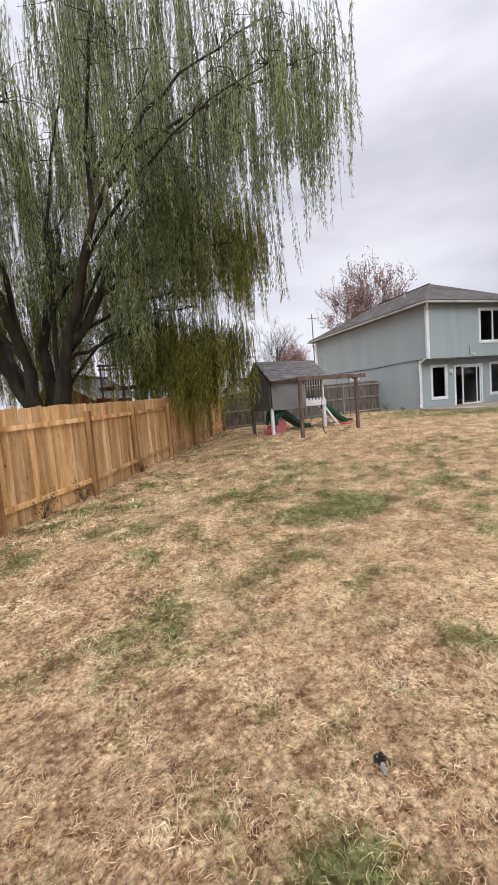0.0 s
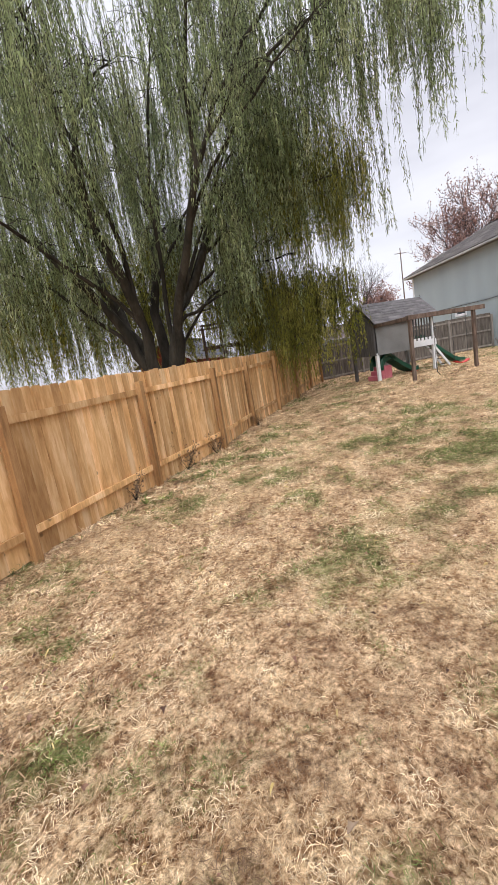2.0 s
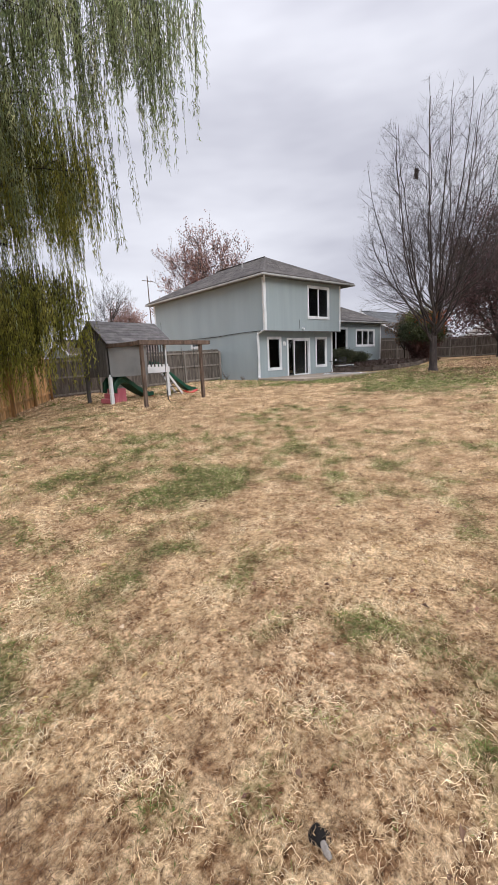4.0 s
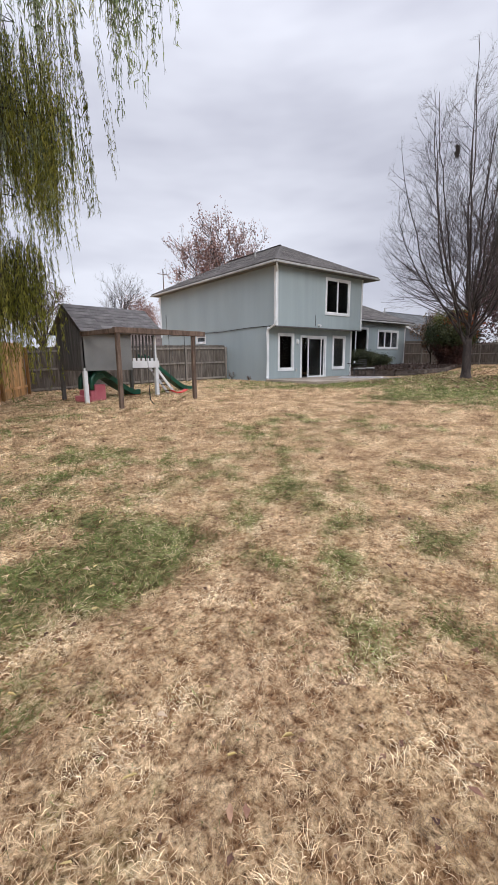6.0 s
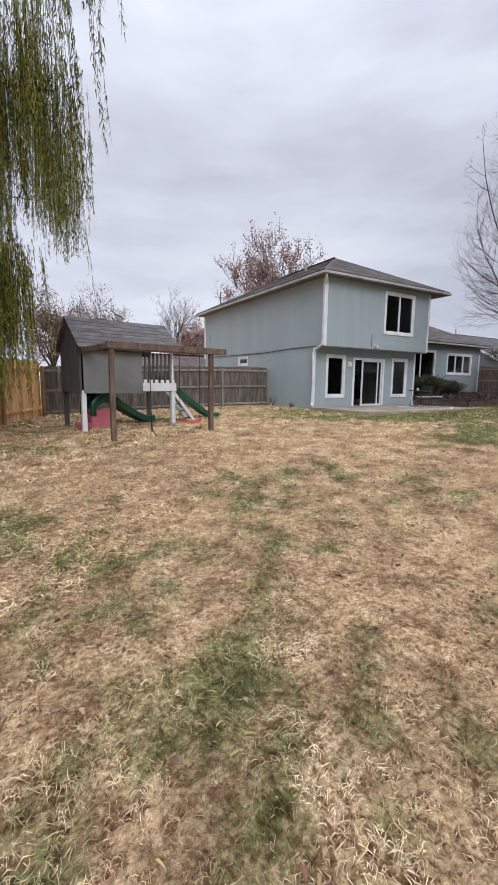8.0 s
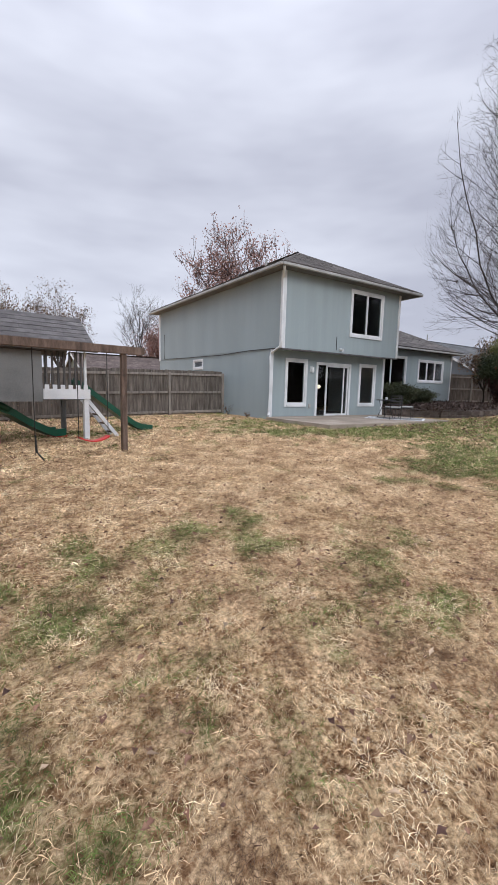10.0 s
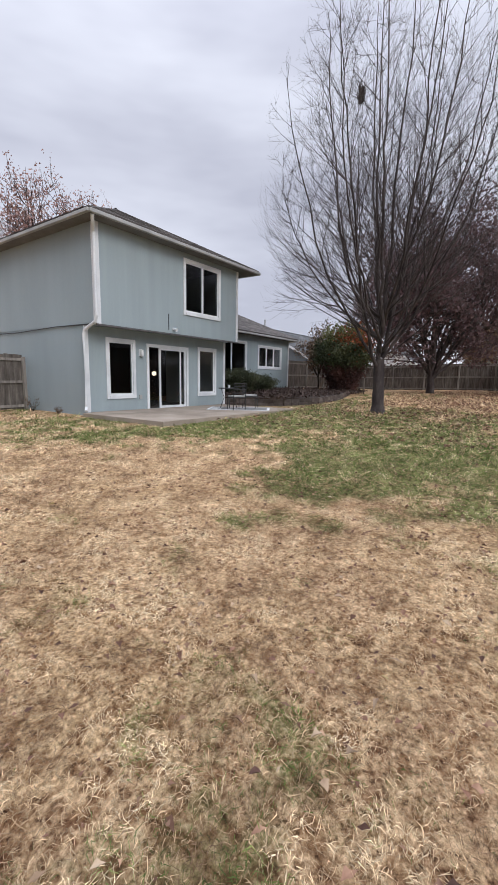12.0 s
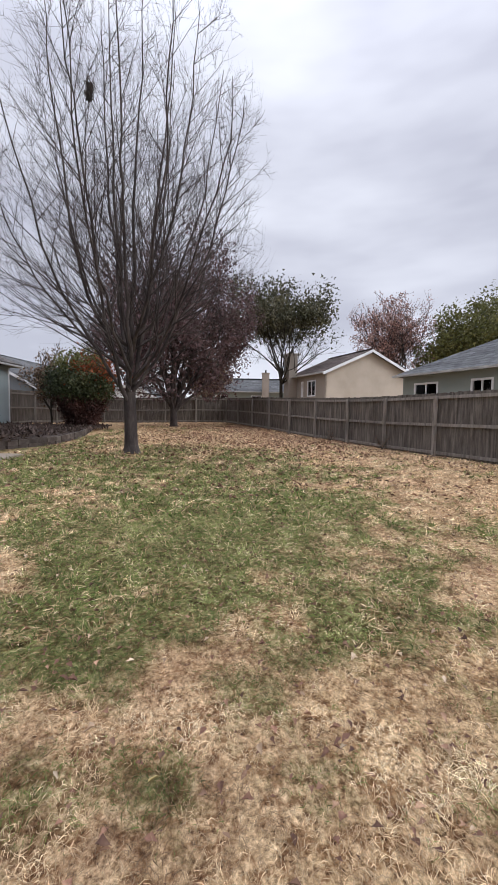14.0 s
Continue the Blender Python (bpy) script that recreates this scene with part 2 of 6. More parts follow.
def ground_material():
    """Dormant lawn: straw over soil with green patches."""
    m = bpy.data.materials.new("dormant_lawn")
    m.use_nodes = True
    n, l = m.node_tree.nodes, m.node_tree.links
    b = n["Principled BSDF"]
    b.inputs["Roughness"].default_value = 0.95
    b.inputs["Specular IOR Level"].default_value = 0.15
    at = n.new("ShaderNodeAttribute")
    at.attribute_name = "green"
    tc = n.new("ShaderNodeTexCoord")

    def nz(scale, detail, rough=0.6):
        t = n.new("ShaderNodeTexNoise")
        t.inputs["Scale"].default_value, t.inputs["Detail"].default_value, t.inputs["Roughness"].default_value = scale, detail, rough
        l.new(tc.outputs["Object"], t.inputs["Vector"])
        return t.outputs[0]

    def ramp3(fac, cols, lo=0.3, hi=0.7):
        r = n.new("ShaderNodeValToRGB")
        e = r.color_ramp.elements
        while len(e) < len(cols):
            e.new(0.5)
        for i, c in enumerate(cols):
            e[i].position, e[i].color = lo + (hi - lo) * i / (len(cols) - 1), (*c, 1)
        l.new(fac, r.inputs[0])
        return r.outputs[0]
    straw = ramp3(nz(38, 10, 0.8), [(0.135, 0.083, 0.05), (0.58, 0.425, 0.265), (0.96, 0.78, 0.54)], 0.38, 0.61)
    green = ramp3(nz(24, 10, 0.85), [(0.035, 0.048, 0.012), (0.115, 0.155, 0.045), (0.42, 0.40, 0.20)], 0.38, 0.64)
    ad = n.new("ShaderNodeMath")
    ad.operation = "MULTIPLY_ADD"
    ad.inputs[1].default_value = 1.3
    l.new(nz(9, 9, 0.8), ad.inputs[0])
    l.new(at.outputs["Fac"], ad.inputs[2])
    fr = n.new("ShaderNodeMapRange")
    fr.inputs["From Min"].default_value, fr.inputs["From Max"].default_value, fr.inputs["To Max"].default_value = 1.0, 1.45, 0.85
    l.new(ad.outputs[0], fr.inputs[0])
    mx = n.new("ShaderNodeMixRGB")
    l.new(fr.outputs[0], mx.inputs[0])
    l.new(straw, mx.inputs[1])
    l.new(green, mx.inputs[2])
    last = mx.outputs[0]
    # clump borders tinted dark: soil, plus painted shade between the tufts
    vor = n.new("ShaderNodeTexVoronoi")
    vor.inputs["Scale"].default_value = 15.0
    warp = n.new("ShaderNodeVectorMath")
    warp.operation = "MULTIPLY_ADD"
    wn_ = n.new("ShaderNodeTexNoise")
    wn_.inputs["Scale"].default_value = 14.0
    l.new(tc.outputs["Object"], wn_.inputs["Vector"])
    l.new(wn_.outputs["Color"], warp.inputs[0])
    warp.inputs[1].default_value = (0.16, 0.16, 0.16)
    l.new(tc.outputs["Object"], warp.inputs[2])
    l.new(warp.outputs[0], vor.inputs["Vector"])
    gap = n.new("ShaderNodeMixRGB")
    gap.blend_type = "MULTIPLY"
    gap.inputs[0].default_value = 1.0
    l.new(last, gap.inputs[1])
    l.new(ramp3(vor.outputs["Distance"], [(1.0, 1.0, 1.0), (0.97, 0.93, 0.9), (0.50, 0.40, 0.34)], 0.1, 0.72), gap.inputs[2])
    last = gap.outputs[0]
    # patchy tone; the 8.5 scale also paints soil and shade in tuft gaps
    for sc_, cols in ((0.8, [(0.93, 0.89, 0.87), (0.98, 0.96, 0.93), (1.02, 1.02, 0.96)]), (4.2, [(0.90, 0.87, 0.84), (0.99, 0.98, 0.96), (1.03, 1.03, 1.03)]), (8.5, [(0.52, 0.44, 0.40), (0.95, 0.92, 0.89), (1.12, 1.12, 1.10)])):
        big = n.new("ShaderNodeMixRGB")
        big.blend_type = "MULTIPLY"
        big.inputs[0].default_value = 1.0
        l.new(last, big.inputs[1])
        l.new(ramp3(nz(sc_, 7, 0.7), cols, 0.36, 0.58), big.inputs[2])
        last = big.outputs[0]
    l.new(big.outputs[0], b.inputs["Base Color"])
    bp = n.new("ShaderNodeBump")
    bp.inputs["Strength"].default_value, bp.inputs["Distance"].default_value = 0.9, 0.03
    l.new(nz(45, 8, 0.75), bp.inputs["Height"])
    l.new(bp.outputs[0], b.inputs["Normal"])
    return m


M_LAWN = ground_material()


# ---- the lie of the land ----
HEIGHTS = np.array([(-2.1, 6.7, -.26), (-.8, 8.7, -.2), (.2, 11, -.19), (-.8, 3, -.24), (.5, 2.9, -.17), (1.4, 2, -.1), (3.8, 5.3, -.16), (4.6, 4.4, -.05),
                    (7.7, 7.5, .17), (8.7, 6.9, .08), (11.4, 8, .19), (13.7, 6.8, .2), (5.6, 14.4, .14), (8.2, 12.7, .23), (15, 17, .45),
                    (14.7, 20.5, .47), (22, 11, .375), (24, 2.8, .43), (26.3, 3.5, .47), (40.3, 9.2, .95), (31.6, 20.3, .85), (18, 15, .37), (18, 19, .2), (24, 23, .5), (1.0, -4.0, -.2), (40, 18, .8), (-8, 12, -.3), (20, 1.6, .58), (14, 0, .42)])


def gz(x, y):
    """Height of the ground."""
    x, y = np.asarray(x, float), np.asarray(y, float)
    w = np.exp(-((x[..., None] - HEIGHTS[:, 0]) ** 2 + (y[..., None] - HEIGHTS[:, 1]) ** 2) / (2 * 3.2 ** 2))
    base = -0.2 + 0.03 * np.clip(x, -10, 42) + 0.004 * np.clip(y, -10, 40)
    hb = -0.2 + 0.03 * np.clip(HEIGHTS[:, 0], -10, 42) + 0.004 * HEIGHTS[:, 1]
    return base + (w * (HEIGHTS[:, 2] - hb)).sum(-1) / (w.sum(-1) + 0.05)


def g1z(x, y):
    return float(gz(x, y))


# ---- mesh helpers ----
def finish(name, bm, mat, parent=None, bevel=0.0, smooth=False):
    me = bpy.data.meshes.new(name)
    if bevel:
        bmesh.ops.bevel(bm, geom=bm.edges[:], offset=bevel, segments=1, affect="EDGES")
    bmesh.ops.recalc_face_normals(bm, faces=bm.faces[:])
    bm.to_mesh(me)
    bm.free()
    if smooth:
        me.shade_smooth()
    for mm in (mat if isinstance(mat, (list, tuple)) else [mat]):
        me.materials.append(mm)
    ob = new(name, me)
    ob.parent = parent
    return ob


def part(name, bm, mat, parent, label="", bevel=0.0, smooth=False):
    return tagged(finish(name, bm, mat, parent, bevel, smooth), label)


def empty(name, at, label, category, group="", kind="", rz=0.0):
    ob = new(name)
    ob.matrix_world = pose(*at, 0, 0, rz)
    ob.empty_display_size = 0.2
    return tagged(ob, label, category, group, kind)


def box(bm, x0, x1, y0, y1, z0, z1, m=None, mi=0):
    vs = [bm.verts.new((x, y, z)) for z in (z0, z1) for x, y in ((x0, y0), (x1, y0), (x1, y1), (x0, y1))]
    if m is not None:
        for v in vs:
            v.co = m @ v.co
    for f in ((0, 3, 2, 1), (4, 5, 6, 7), (0, 1, 5, 4), (1, 2, 6, 5), (2, 3, 7, 6), (3, 0, 4, 7)):
        bm.faces.new([vs[i] for i in f]).material_index = mi
    return vs


def boxes(*bs):
    bm = bmesh.new()
    for b in bs:
        box(bm, *b)
    return bm


def beam(bm, a, b, w, h=None):
    """A bar of section w x h from a to b."""
    a, b = Vector(a), Vector(b)
    d = b - a
    box(bm, -w / 2, w / 2, -(h or w) / 2, (h or w) / 2, 0, d.length, Matrix.Translation(a) @ d.to_track_quat("Z", "Y").to_matrix().to_4x4())


def prism(bm, pts, lift, mi=0):
    """A closed solid from a planar outline, carried by the vector lift."""
    a = [bm.verts.new(p) for p in pts]
    b = [bm.verts.new(Vector(p) + Vector(lift)) for p in pts]
    bm.faces.new(a).material_index = mi
    bm.faces.new(b[::-1]).material_index = mi
    for i in range(len(a)):
        j = (i + 1) % len(a)
        bm.faces.new((a[i], b[i], b[j], a[j])).material_index = mi


def tube(bm, pts, radii, sides=8):
    """A tapering tube through points."""
    rings = []
    for i, p in enumerate(pts):
        p = Vector(p)
        d = (Vector(pts[min(i + 1, len(pts) - 1)]) - Vector(pts[max(i - 1, 0)])).normalized()
        q = d.to_track_quat("Z", "Y")
        r = radii[i] if isinstance(radii, (list, tuple)) else radii
        rings.append([bm.verts.new(p + q @ Vector((r * math.cos(6.2832 * k / sides), r * math.sin(6.2832 * k / sides), 0))) for k in range(sides)])
    for a, b in zip(rings, rings[1:]):
        for k in range(sides):
            bm.faces.new((a[k], a[(k + 1) % sides], b[(k + 1) % sides], b[k]))
    bm.faces.new(rings[0][::-1])
    bm.faces.new(rings[-1])


class Soup:
    """Gathers many small faces, then makes one mesh of them."""
    def __init__(self):
        self.v, self.f, self.n = [], [], 0

    def add(self, verts, faces):
        self.v.append(np.asarray(verts, float).reshape(-1, 3))
        self.f.append(np.asarray(faces, int) + self.n)
        self.n += len(self.v[-1])

    def mesh(self, name, mat, parent=None, label="", smooth=False):
        me = bpy.data.meshes.new(name)
        V = np.concatenate(self.v)
        sizes = np.concatenate([np.full(len(f), f.shape[1]) for f in self.f])
        idx = np.concatenate([f.ravel() for f in self.f])
        me.vertices.add(len(V))
        me.vertices.foreach_set("co", V.ravel())
        me.loops.add(len(idx))
        me.loops.foreach_set("vertex_index", idx)
        me.polygons.add(len(sizes))
        me.polygons.foreach_set("loop_start", np.concatenate(([0], np.cumsum(sizes)[:-1])))
        me.update(calc_edges=True)
        me.validate()
        if smooth:
            me.shade_smooth()
        me.materials.append(mat)
        ob = new(name, me)
        ob.parent = parent
        return tagged(ob, label)


def limb(soup, pts, r0, r1, sides=6):
    """Adds a tapering limb to a soup."""
    pts = np.asarray(pts, float)
    k = len(pts)
    d = np.gradient(pts, axis=0)
    d /= np.linalg.norm(d, axis=1)[:, None] + 1e-9
    ref = np.where(np.abs(d[:, 2:3]) > 0.9, [[1.0, 0, 0]], [[0, 0, 1.0]])
    u = np.cross(d, ref)
    u /= np.linalg.norm(u, axis=1)[:, None]
    w = np.cross(d, u)
    a = np.linspace(0, 2 * np.pi, sides, endpoint=False)
    r = (r0 + (r1 - r0) * np.linspace(0, 1, k) ** 0.8)[:, None, None]
    ring = pts[:, None] + r * (u[:, None] * np.cos(a)[None, :, None] + w[:, None] * np.sin(a)[None, :, None])
    i = np.arange((k - 1) * sides)
    row, c = i // sides, i % sides
    f = np.stack([row * sides + c, row * sides + (c + 1) % sides, (row + 1) * sides + (c + 1) % sides, (row + 1) * sides + c], 1)
    soup.add(ring.reshape(-1, 3), f)


def leaves(soup, at, size, rng, along=None, aspect=0.4):
    """A small four-cornered leaf at each point of at; along: their direction, else any."""
    k = len(at)
    d = rng.normal(size=(k, 3)) if along is None else along + rng.normal(size=(k, 3)) * 0.35
    d /= np.linalg.norm(d, axis=1)[:, None]
    s = np.cross(d, rng.normal(size=(k, 3)))
    s /= np.linalg.norm(s, axis=1)[:, None]
    L = (size * rng.uniform(0.6, 1.3, k))[:, None]
    v = np.stack([at + s * L * aspect / 2, at - s * L * aspect / 2, at + d * L], 1)
    soup.add(v.reshape(-1, 3), np.arange(k * 3).reshape(k, 3))


# ---- ground ----
def value_noise(x, y, cell, seed):
    """Smooth noise from 0 to 1 with the given cell in metres."""
    g = np.random.default_rng(seed).random((257, 257))
    u, v = (np.asarray(x, float) / cell) % 256, (np.asarray(y, float) / cell) % 256
    i, j = u.astype(int), v.astype(int)
    a, b = u - i, v - j
    a, b = a * a * (3 - 2 * a), b * b * (3 - 2 * b)
    return (g[i, j] * (1 - a) + g[i + 1, j] * a) * (1 - b) + (g[i, j + 1] * (1 - a) + g[i + 1, j + 1] * a) * b


GREEN_SPOTS = np.array([0.3, 7.9, 0.9, .2, 1.2, 5.4, .6, .3, 2.2, 6.0, .6, .28, -1.4, 2.5, .22, .42, -.94, 2.5, .16, .3, 0.0, 2.3, .22, .38, -2.2, 1.65, .3, .45, -.9, 1.2, .2, .24, -.68, .75, .15, .3, -.05, 1.2, .15, .28, .23, 3.0, .25, .2, 1.9, 4.75, .5, .3, 3.3, 2.7, .4, .25, 1.35, .8, .25, .4,
                        3.0, 4.9, .8, .3, 1.3, 3.5, .4, .3, 3.4, 3.1, .4, .35, 2.3, 3.0, .4, .3, .85, 2.3, .3, .3, 2.7, 4.6, .3, .45, 5.3, 6.2, .7, .25, 4.8, 5.1, .3, .35,
                        3.65, 2.8, .4, .35, 5.8, 6.25, .45, .35, 8.0, 7.55, .35, .35, 7.0, 7.15, .35, .35, 8.1, 6.1, .4, .35, 7.4, 6.0, .3, .35, -3.0, 4.1, .5, .3, 6.9, 5.6, .25, .3, 12.5, 8.9, .9, .36, 11.7, 8.3, .5, .28, 15.3, 5.8, .8, .3, 13.4, 9.8, .4, -.3, -0.6, 1.0, 0.60, -0.30, -0.7, 0.9, 0.50, -0.25, -1.2, 1.3, 0.40, -0.20, 3.5, 3.1, 0.45, -0.30, 9.2, 7.7, 0.50, -0.10, 0.4, 2.6, 0.50, -0.25, 0.4, 0.8, 0.20, 0.35, 0.3, 0.8, 0.20, 0.30])


def green_amount(x, y):
    """Where the lawn is still green: round the maple, by the cedar fence and in scattered patches."""
    def blob(cx, cy, rx, ry, v, p=1.0):
        return v * np.exp(-(((x - cx) / rx) ** 2 + ((y - cy) / ry) ** 2) ** p)
    g = 0.29 + blob(18.6, 9.2, 6.8, 3.3, 0.42, 2) - blob(9.8, 9.4, 1.9, 1.3, 0.2) + blob(14.2, 7.2, 2.6, 1.6, 0.12) + blob(21, 14.0, 10, 1.5, 0.34, 2) + blob(11.5, 15.6, 5.5, 0.9, 0.22, 2)
    g = g + blob(1.4, 6.5, 3.2, 2.6, 0.16, 2) + blob(2.8, 4.7, 0.7, 0.45, 0.40) + blob(5.7, 6.5, 0.9, 0.8, 0.2) - blob(10.3, 11.6, 3.2, 2.6, 0.30, 2)
    g = g - blob(30, 7, 8, 3.2, 0.25, 2) + blob(-1.5, 7.0, 1.5, 3.0, 0.08) + blob(14.7, 16.2, 5, 0.8, 0.3) - blob(8, 5, 2, 1.5, 0.05)
    for cx, cy, r, v in GREEN_SPOTS.reshape(-1, 4):
        g = g + blob(cx, cy, r, r * 0.75, v * 0.85)
    g = g + blob(13.6, 7.7, 1.9, 1.9, 0.2, 2) + blob(16.8, 12.7, 6.0, 1.5, 0.26, 2) + blob(21.5, 11.6, 3.5, 2.4, 0.2, 2) + blob(14.8, 13.3, 4.5, 1.2, 0.28, 2) + blob(17, 7.5, 5.0, 2.4, 0.14, 2)
    n = 0.30 * value_noise(x, y, 0.9, 1) + 0.36 * value_noise(x + 40, y, 0.33, 2) + 0.34 * value_noise(x, y + 60, 0.13, 3)
    return g + 1.75 * (n - 0.5)


def build_ground():
    def axis(lo, hi, step, far):
        a = list(np.arange(lo, hi + 0.01, step))
        s, p, q = step, a[0], a[-1]
        while q < far:
            s *= 1.5
            q += s
            p -= s
            a = [p] + a + [q]
        return np.array(a)
    xs, ys = axis(-10, 44, 0.2, 900), axis(-8, 24, 0.2, 900)
    X, Y = np.meshgrid(xs, ys)
    Z = gz(X, Y)
    rng = np.random.default_rng(3)
    near = (X > -10) & (X < 44) & (Y > -8) & (Y < 30)
    Z = Z + near * rng.normal(0, 0.006, Z.shape)
    ny, nx = X.shape
    i = np.arange((ny - 1) * (nx - 1))
    r, c = i // (nx - 1), i % (nx - 1)
    s = Soup()
    s.add(np.stack([X, Y, Z], -1).reshape(-1, 3), np.stack([r * nx + c, r * nx + c + 1, (r + 1) * nx + c + 1, (r + 1) * nx + c], 1))
    ob = s.mesh("ground", M_LAWN, smooth=True)
    at = ob.data.attributes.new("green", "FLOAT", "POINT")
    at.data.foreach_set("value", green_amount(X, Y).ravel().astype(np.float32))
    tagged(ob, "dry straw-coloured lawn with green patches", "ground", kind="structure")


build_ground()


# ---- fences ----
def fence_run(name, label, pts, height, mat, picket_w, group, rails=(0.32, 1.38), side=1.0, post_top=0.08, post_mat=None, flat=False, rail_mat=None):
    """A picket fence through posts at pts; side: which side the rails and posts face (1: the right hand of the run)."""
    f = empty(name, (pts[0][0], pts[0][1], g1z(*pts[0])), label, "fence")
    inv = f.matrix_world.inverted()
    bm = bmesh.new()
    box(bm, -0.048, 0.048, -0.048, 0.048, -0.12, height - post_top)
    post = part("post", bm, post_mat or mat, f, bevel=0.004)
    bm = bmesh.new()
    w = picket_w - 0.003
    if flat:
        prism(bm, [(-w / 2, 0, 0.02), (w / 2, 0, 0.02), (w / 2, 0, height), (-w / 2, 0, height - 0.006)], (0, 0.016, 0))
    else:
        prism(bm, [(-w / 2, 0, 0.02), (w / 2, 0, 0.02), (w / 2, 0, height - 0.022), (w / 2 - 0.02, 0, height), (-w / 2 + 0.02, 0, height), (-w / 2, 0, height - 0.022)], (0, 0.016, 0))
    picket = part("picket", bm, mat, f)
    firstpost = firstpick = True
    rng = random.Random(name)
    for i, p in enumerate(pts):
        z = g1z(*p)
        q = pts[min(i + 1, len(pts) - 1)]
        o = pts[max(i - 1, 0)]
        a = math.atan2(q[1] - o[1], q[0] - o[0])
        m = inv @ pose(p[0], p[1], z, 0, 0, math.degrees(a)) @ pose(0, -0.085 * side, 0, rng.uniform(-0.5, 0.5), rng.uniform(-0.6, 0.6), 0)
        if firstpost:
            post.matrix_basis = m
            firstpost = False
        else:
            c = post.copy()
            scene.collection.objects.link(c)
            c.matrix_basis = m
        if i == len(pts) - 1:
            break
        z2 = g1z(*q)
        L = math.hypot(q[0] - p[0], q[1] - p[1])
        a = math.atan2(q[1] - p[1], q[0] - p[0])
        for rz in rails:
            bm = bmesh.new()
            off = Vector((math.sin(a), -math.cos(a), 0)) * 0.03 * side
            beam(bm, Vector((p[0], p[1], z + rz)) + off, Vector((q[0], q[1], z2 + rz)) + off, 0.04, 0.085)
            bm.transform(inv)
            part("rail", bm, rail_mat or post_mat or mat, f)
        k = round(L / picket_w)
        for j in range(k):
            t = (j + 0.5) / k
            x, y = p[0] + (q[0] - p[0]) * t, p[1] + (q[1] - p[1]) * t
            m = inv @ pose(x, y, g1z(x, y) + rng.uniform(-0.015, 0.015), rng.uniform(-0.3, 0.3), rng.uniform(-0.12, 0.12), math.degrees(a)) @ Matrix.Translation((0, 0.0 if side > 0 else -0.016, 0))
            if firstpick:
                picket.matrix_basis = m
                firstpick = False
            else:
                c = picket.copy()
                scene.collection.objects.link(c)
                c.matrix_basis = m
    return f


# ---- trees ----
def grow(soup, start, direction, length, r0, rng, depth, spread, up, tips, sides=6, bend=0.12, kids=(3, 5), shrink=0.62, keep=0.35, thin=0.004):
    """Grows a limb and its side limbs; the ends of the thinnest go into tips."""
    k = max(4, int(length / 0.45))
    p = np.array(start, float)
    d = np.array(direction, float)
    d /= np.linalg.norm(d)
    pts = [p.copy()]
    dirs = [d.copy()]
    for _ in range(k):
        d = d + rng.normal(size=3) * bend + np.array([0, 0, up]) / k
        d /= np.linalg.norm(d)
        p = p + d * length / k
        pts.append(p.copy())
        dirs.append(d.copy())
    r1 = r0 * keep
    limb(soup, pts, r0, r1, sides)
    if depth == 0:
        tips.append(np.array(pts))
        return
    for i in range(rng.integers(*kids) if kids[1] > kids[0] else kids[0]):
        t = rng.uniform(0.3, 1.0)
        j = min(k, int(t * k))
        side = rng.normal(size=3)
        side -= side @ dirs[j] * dirs[j]
        side /= np.linalg.norm(side)
        nd = dirs[j] * (1 - spread) + side * spread
        grow(soup, pts[j], nd, length * shrink * rng.uniform(0.75, 1.2), max(thin, (r0 + (r1 - r0) * t) * 0.6), rng, depth - 1, spread, up, tips, max(3, sides - 1), bend, kids, shrink, keep, thin)
    tips.append(np.array(pts[-3:]))


def dome(soup, z, r, h):
    """Draws what sticks out of a rounded crown back into it."""
    for v in soup.v:
        q = v - [0, 0, z]
        e = np.sqrt((q[:, 0] ** 2 + q[:, 1] ** 2) / r ** 2 + np.where(q[:, 2] > 0, q[:, 2] / h, q[:, 2] / (2.5 * h)) ** 2)
        k = np.where(e > 0.9, (0.9 + (e - 0.9) * 0.3) / np.maximum(e, 0.01), 1.0)[:, None]
        q *= k
        v[:] = q + [0, 0, z]


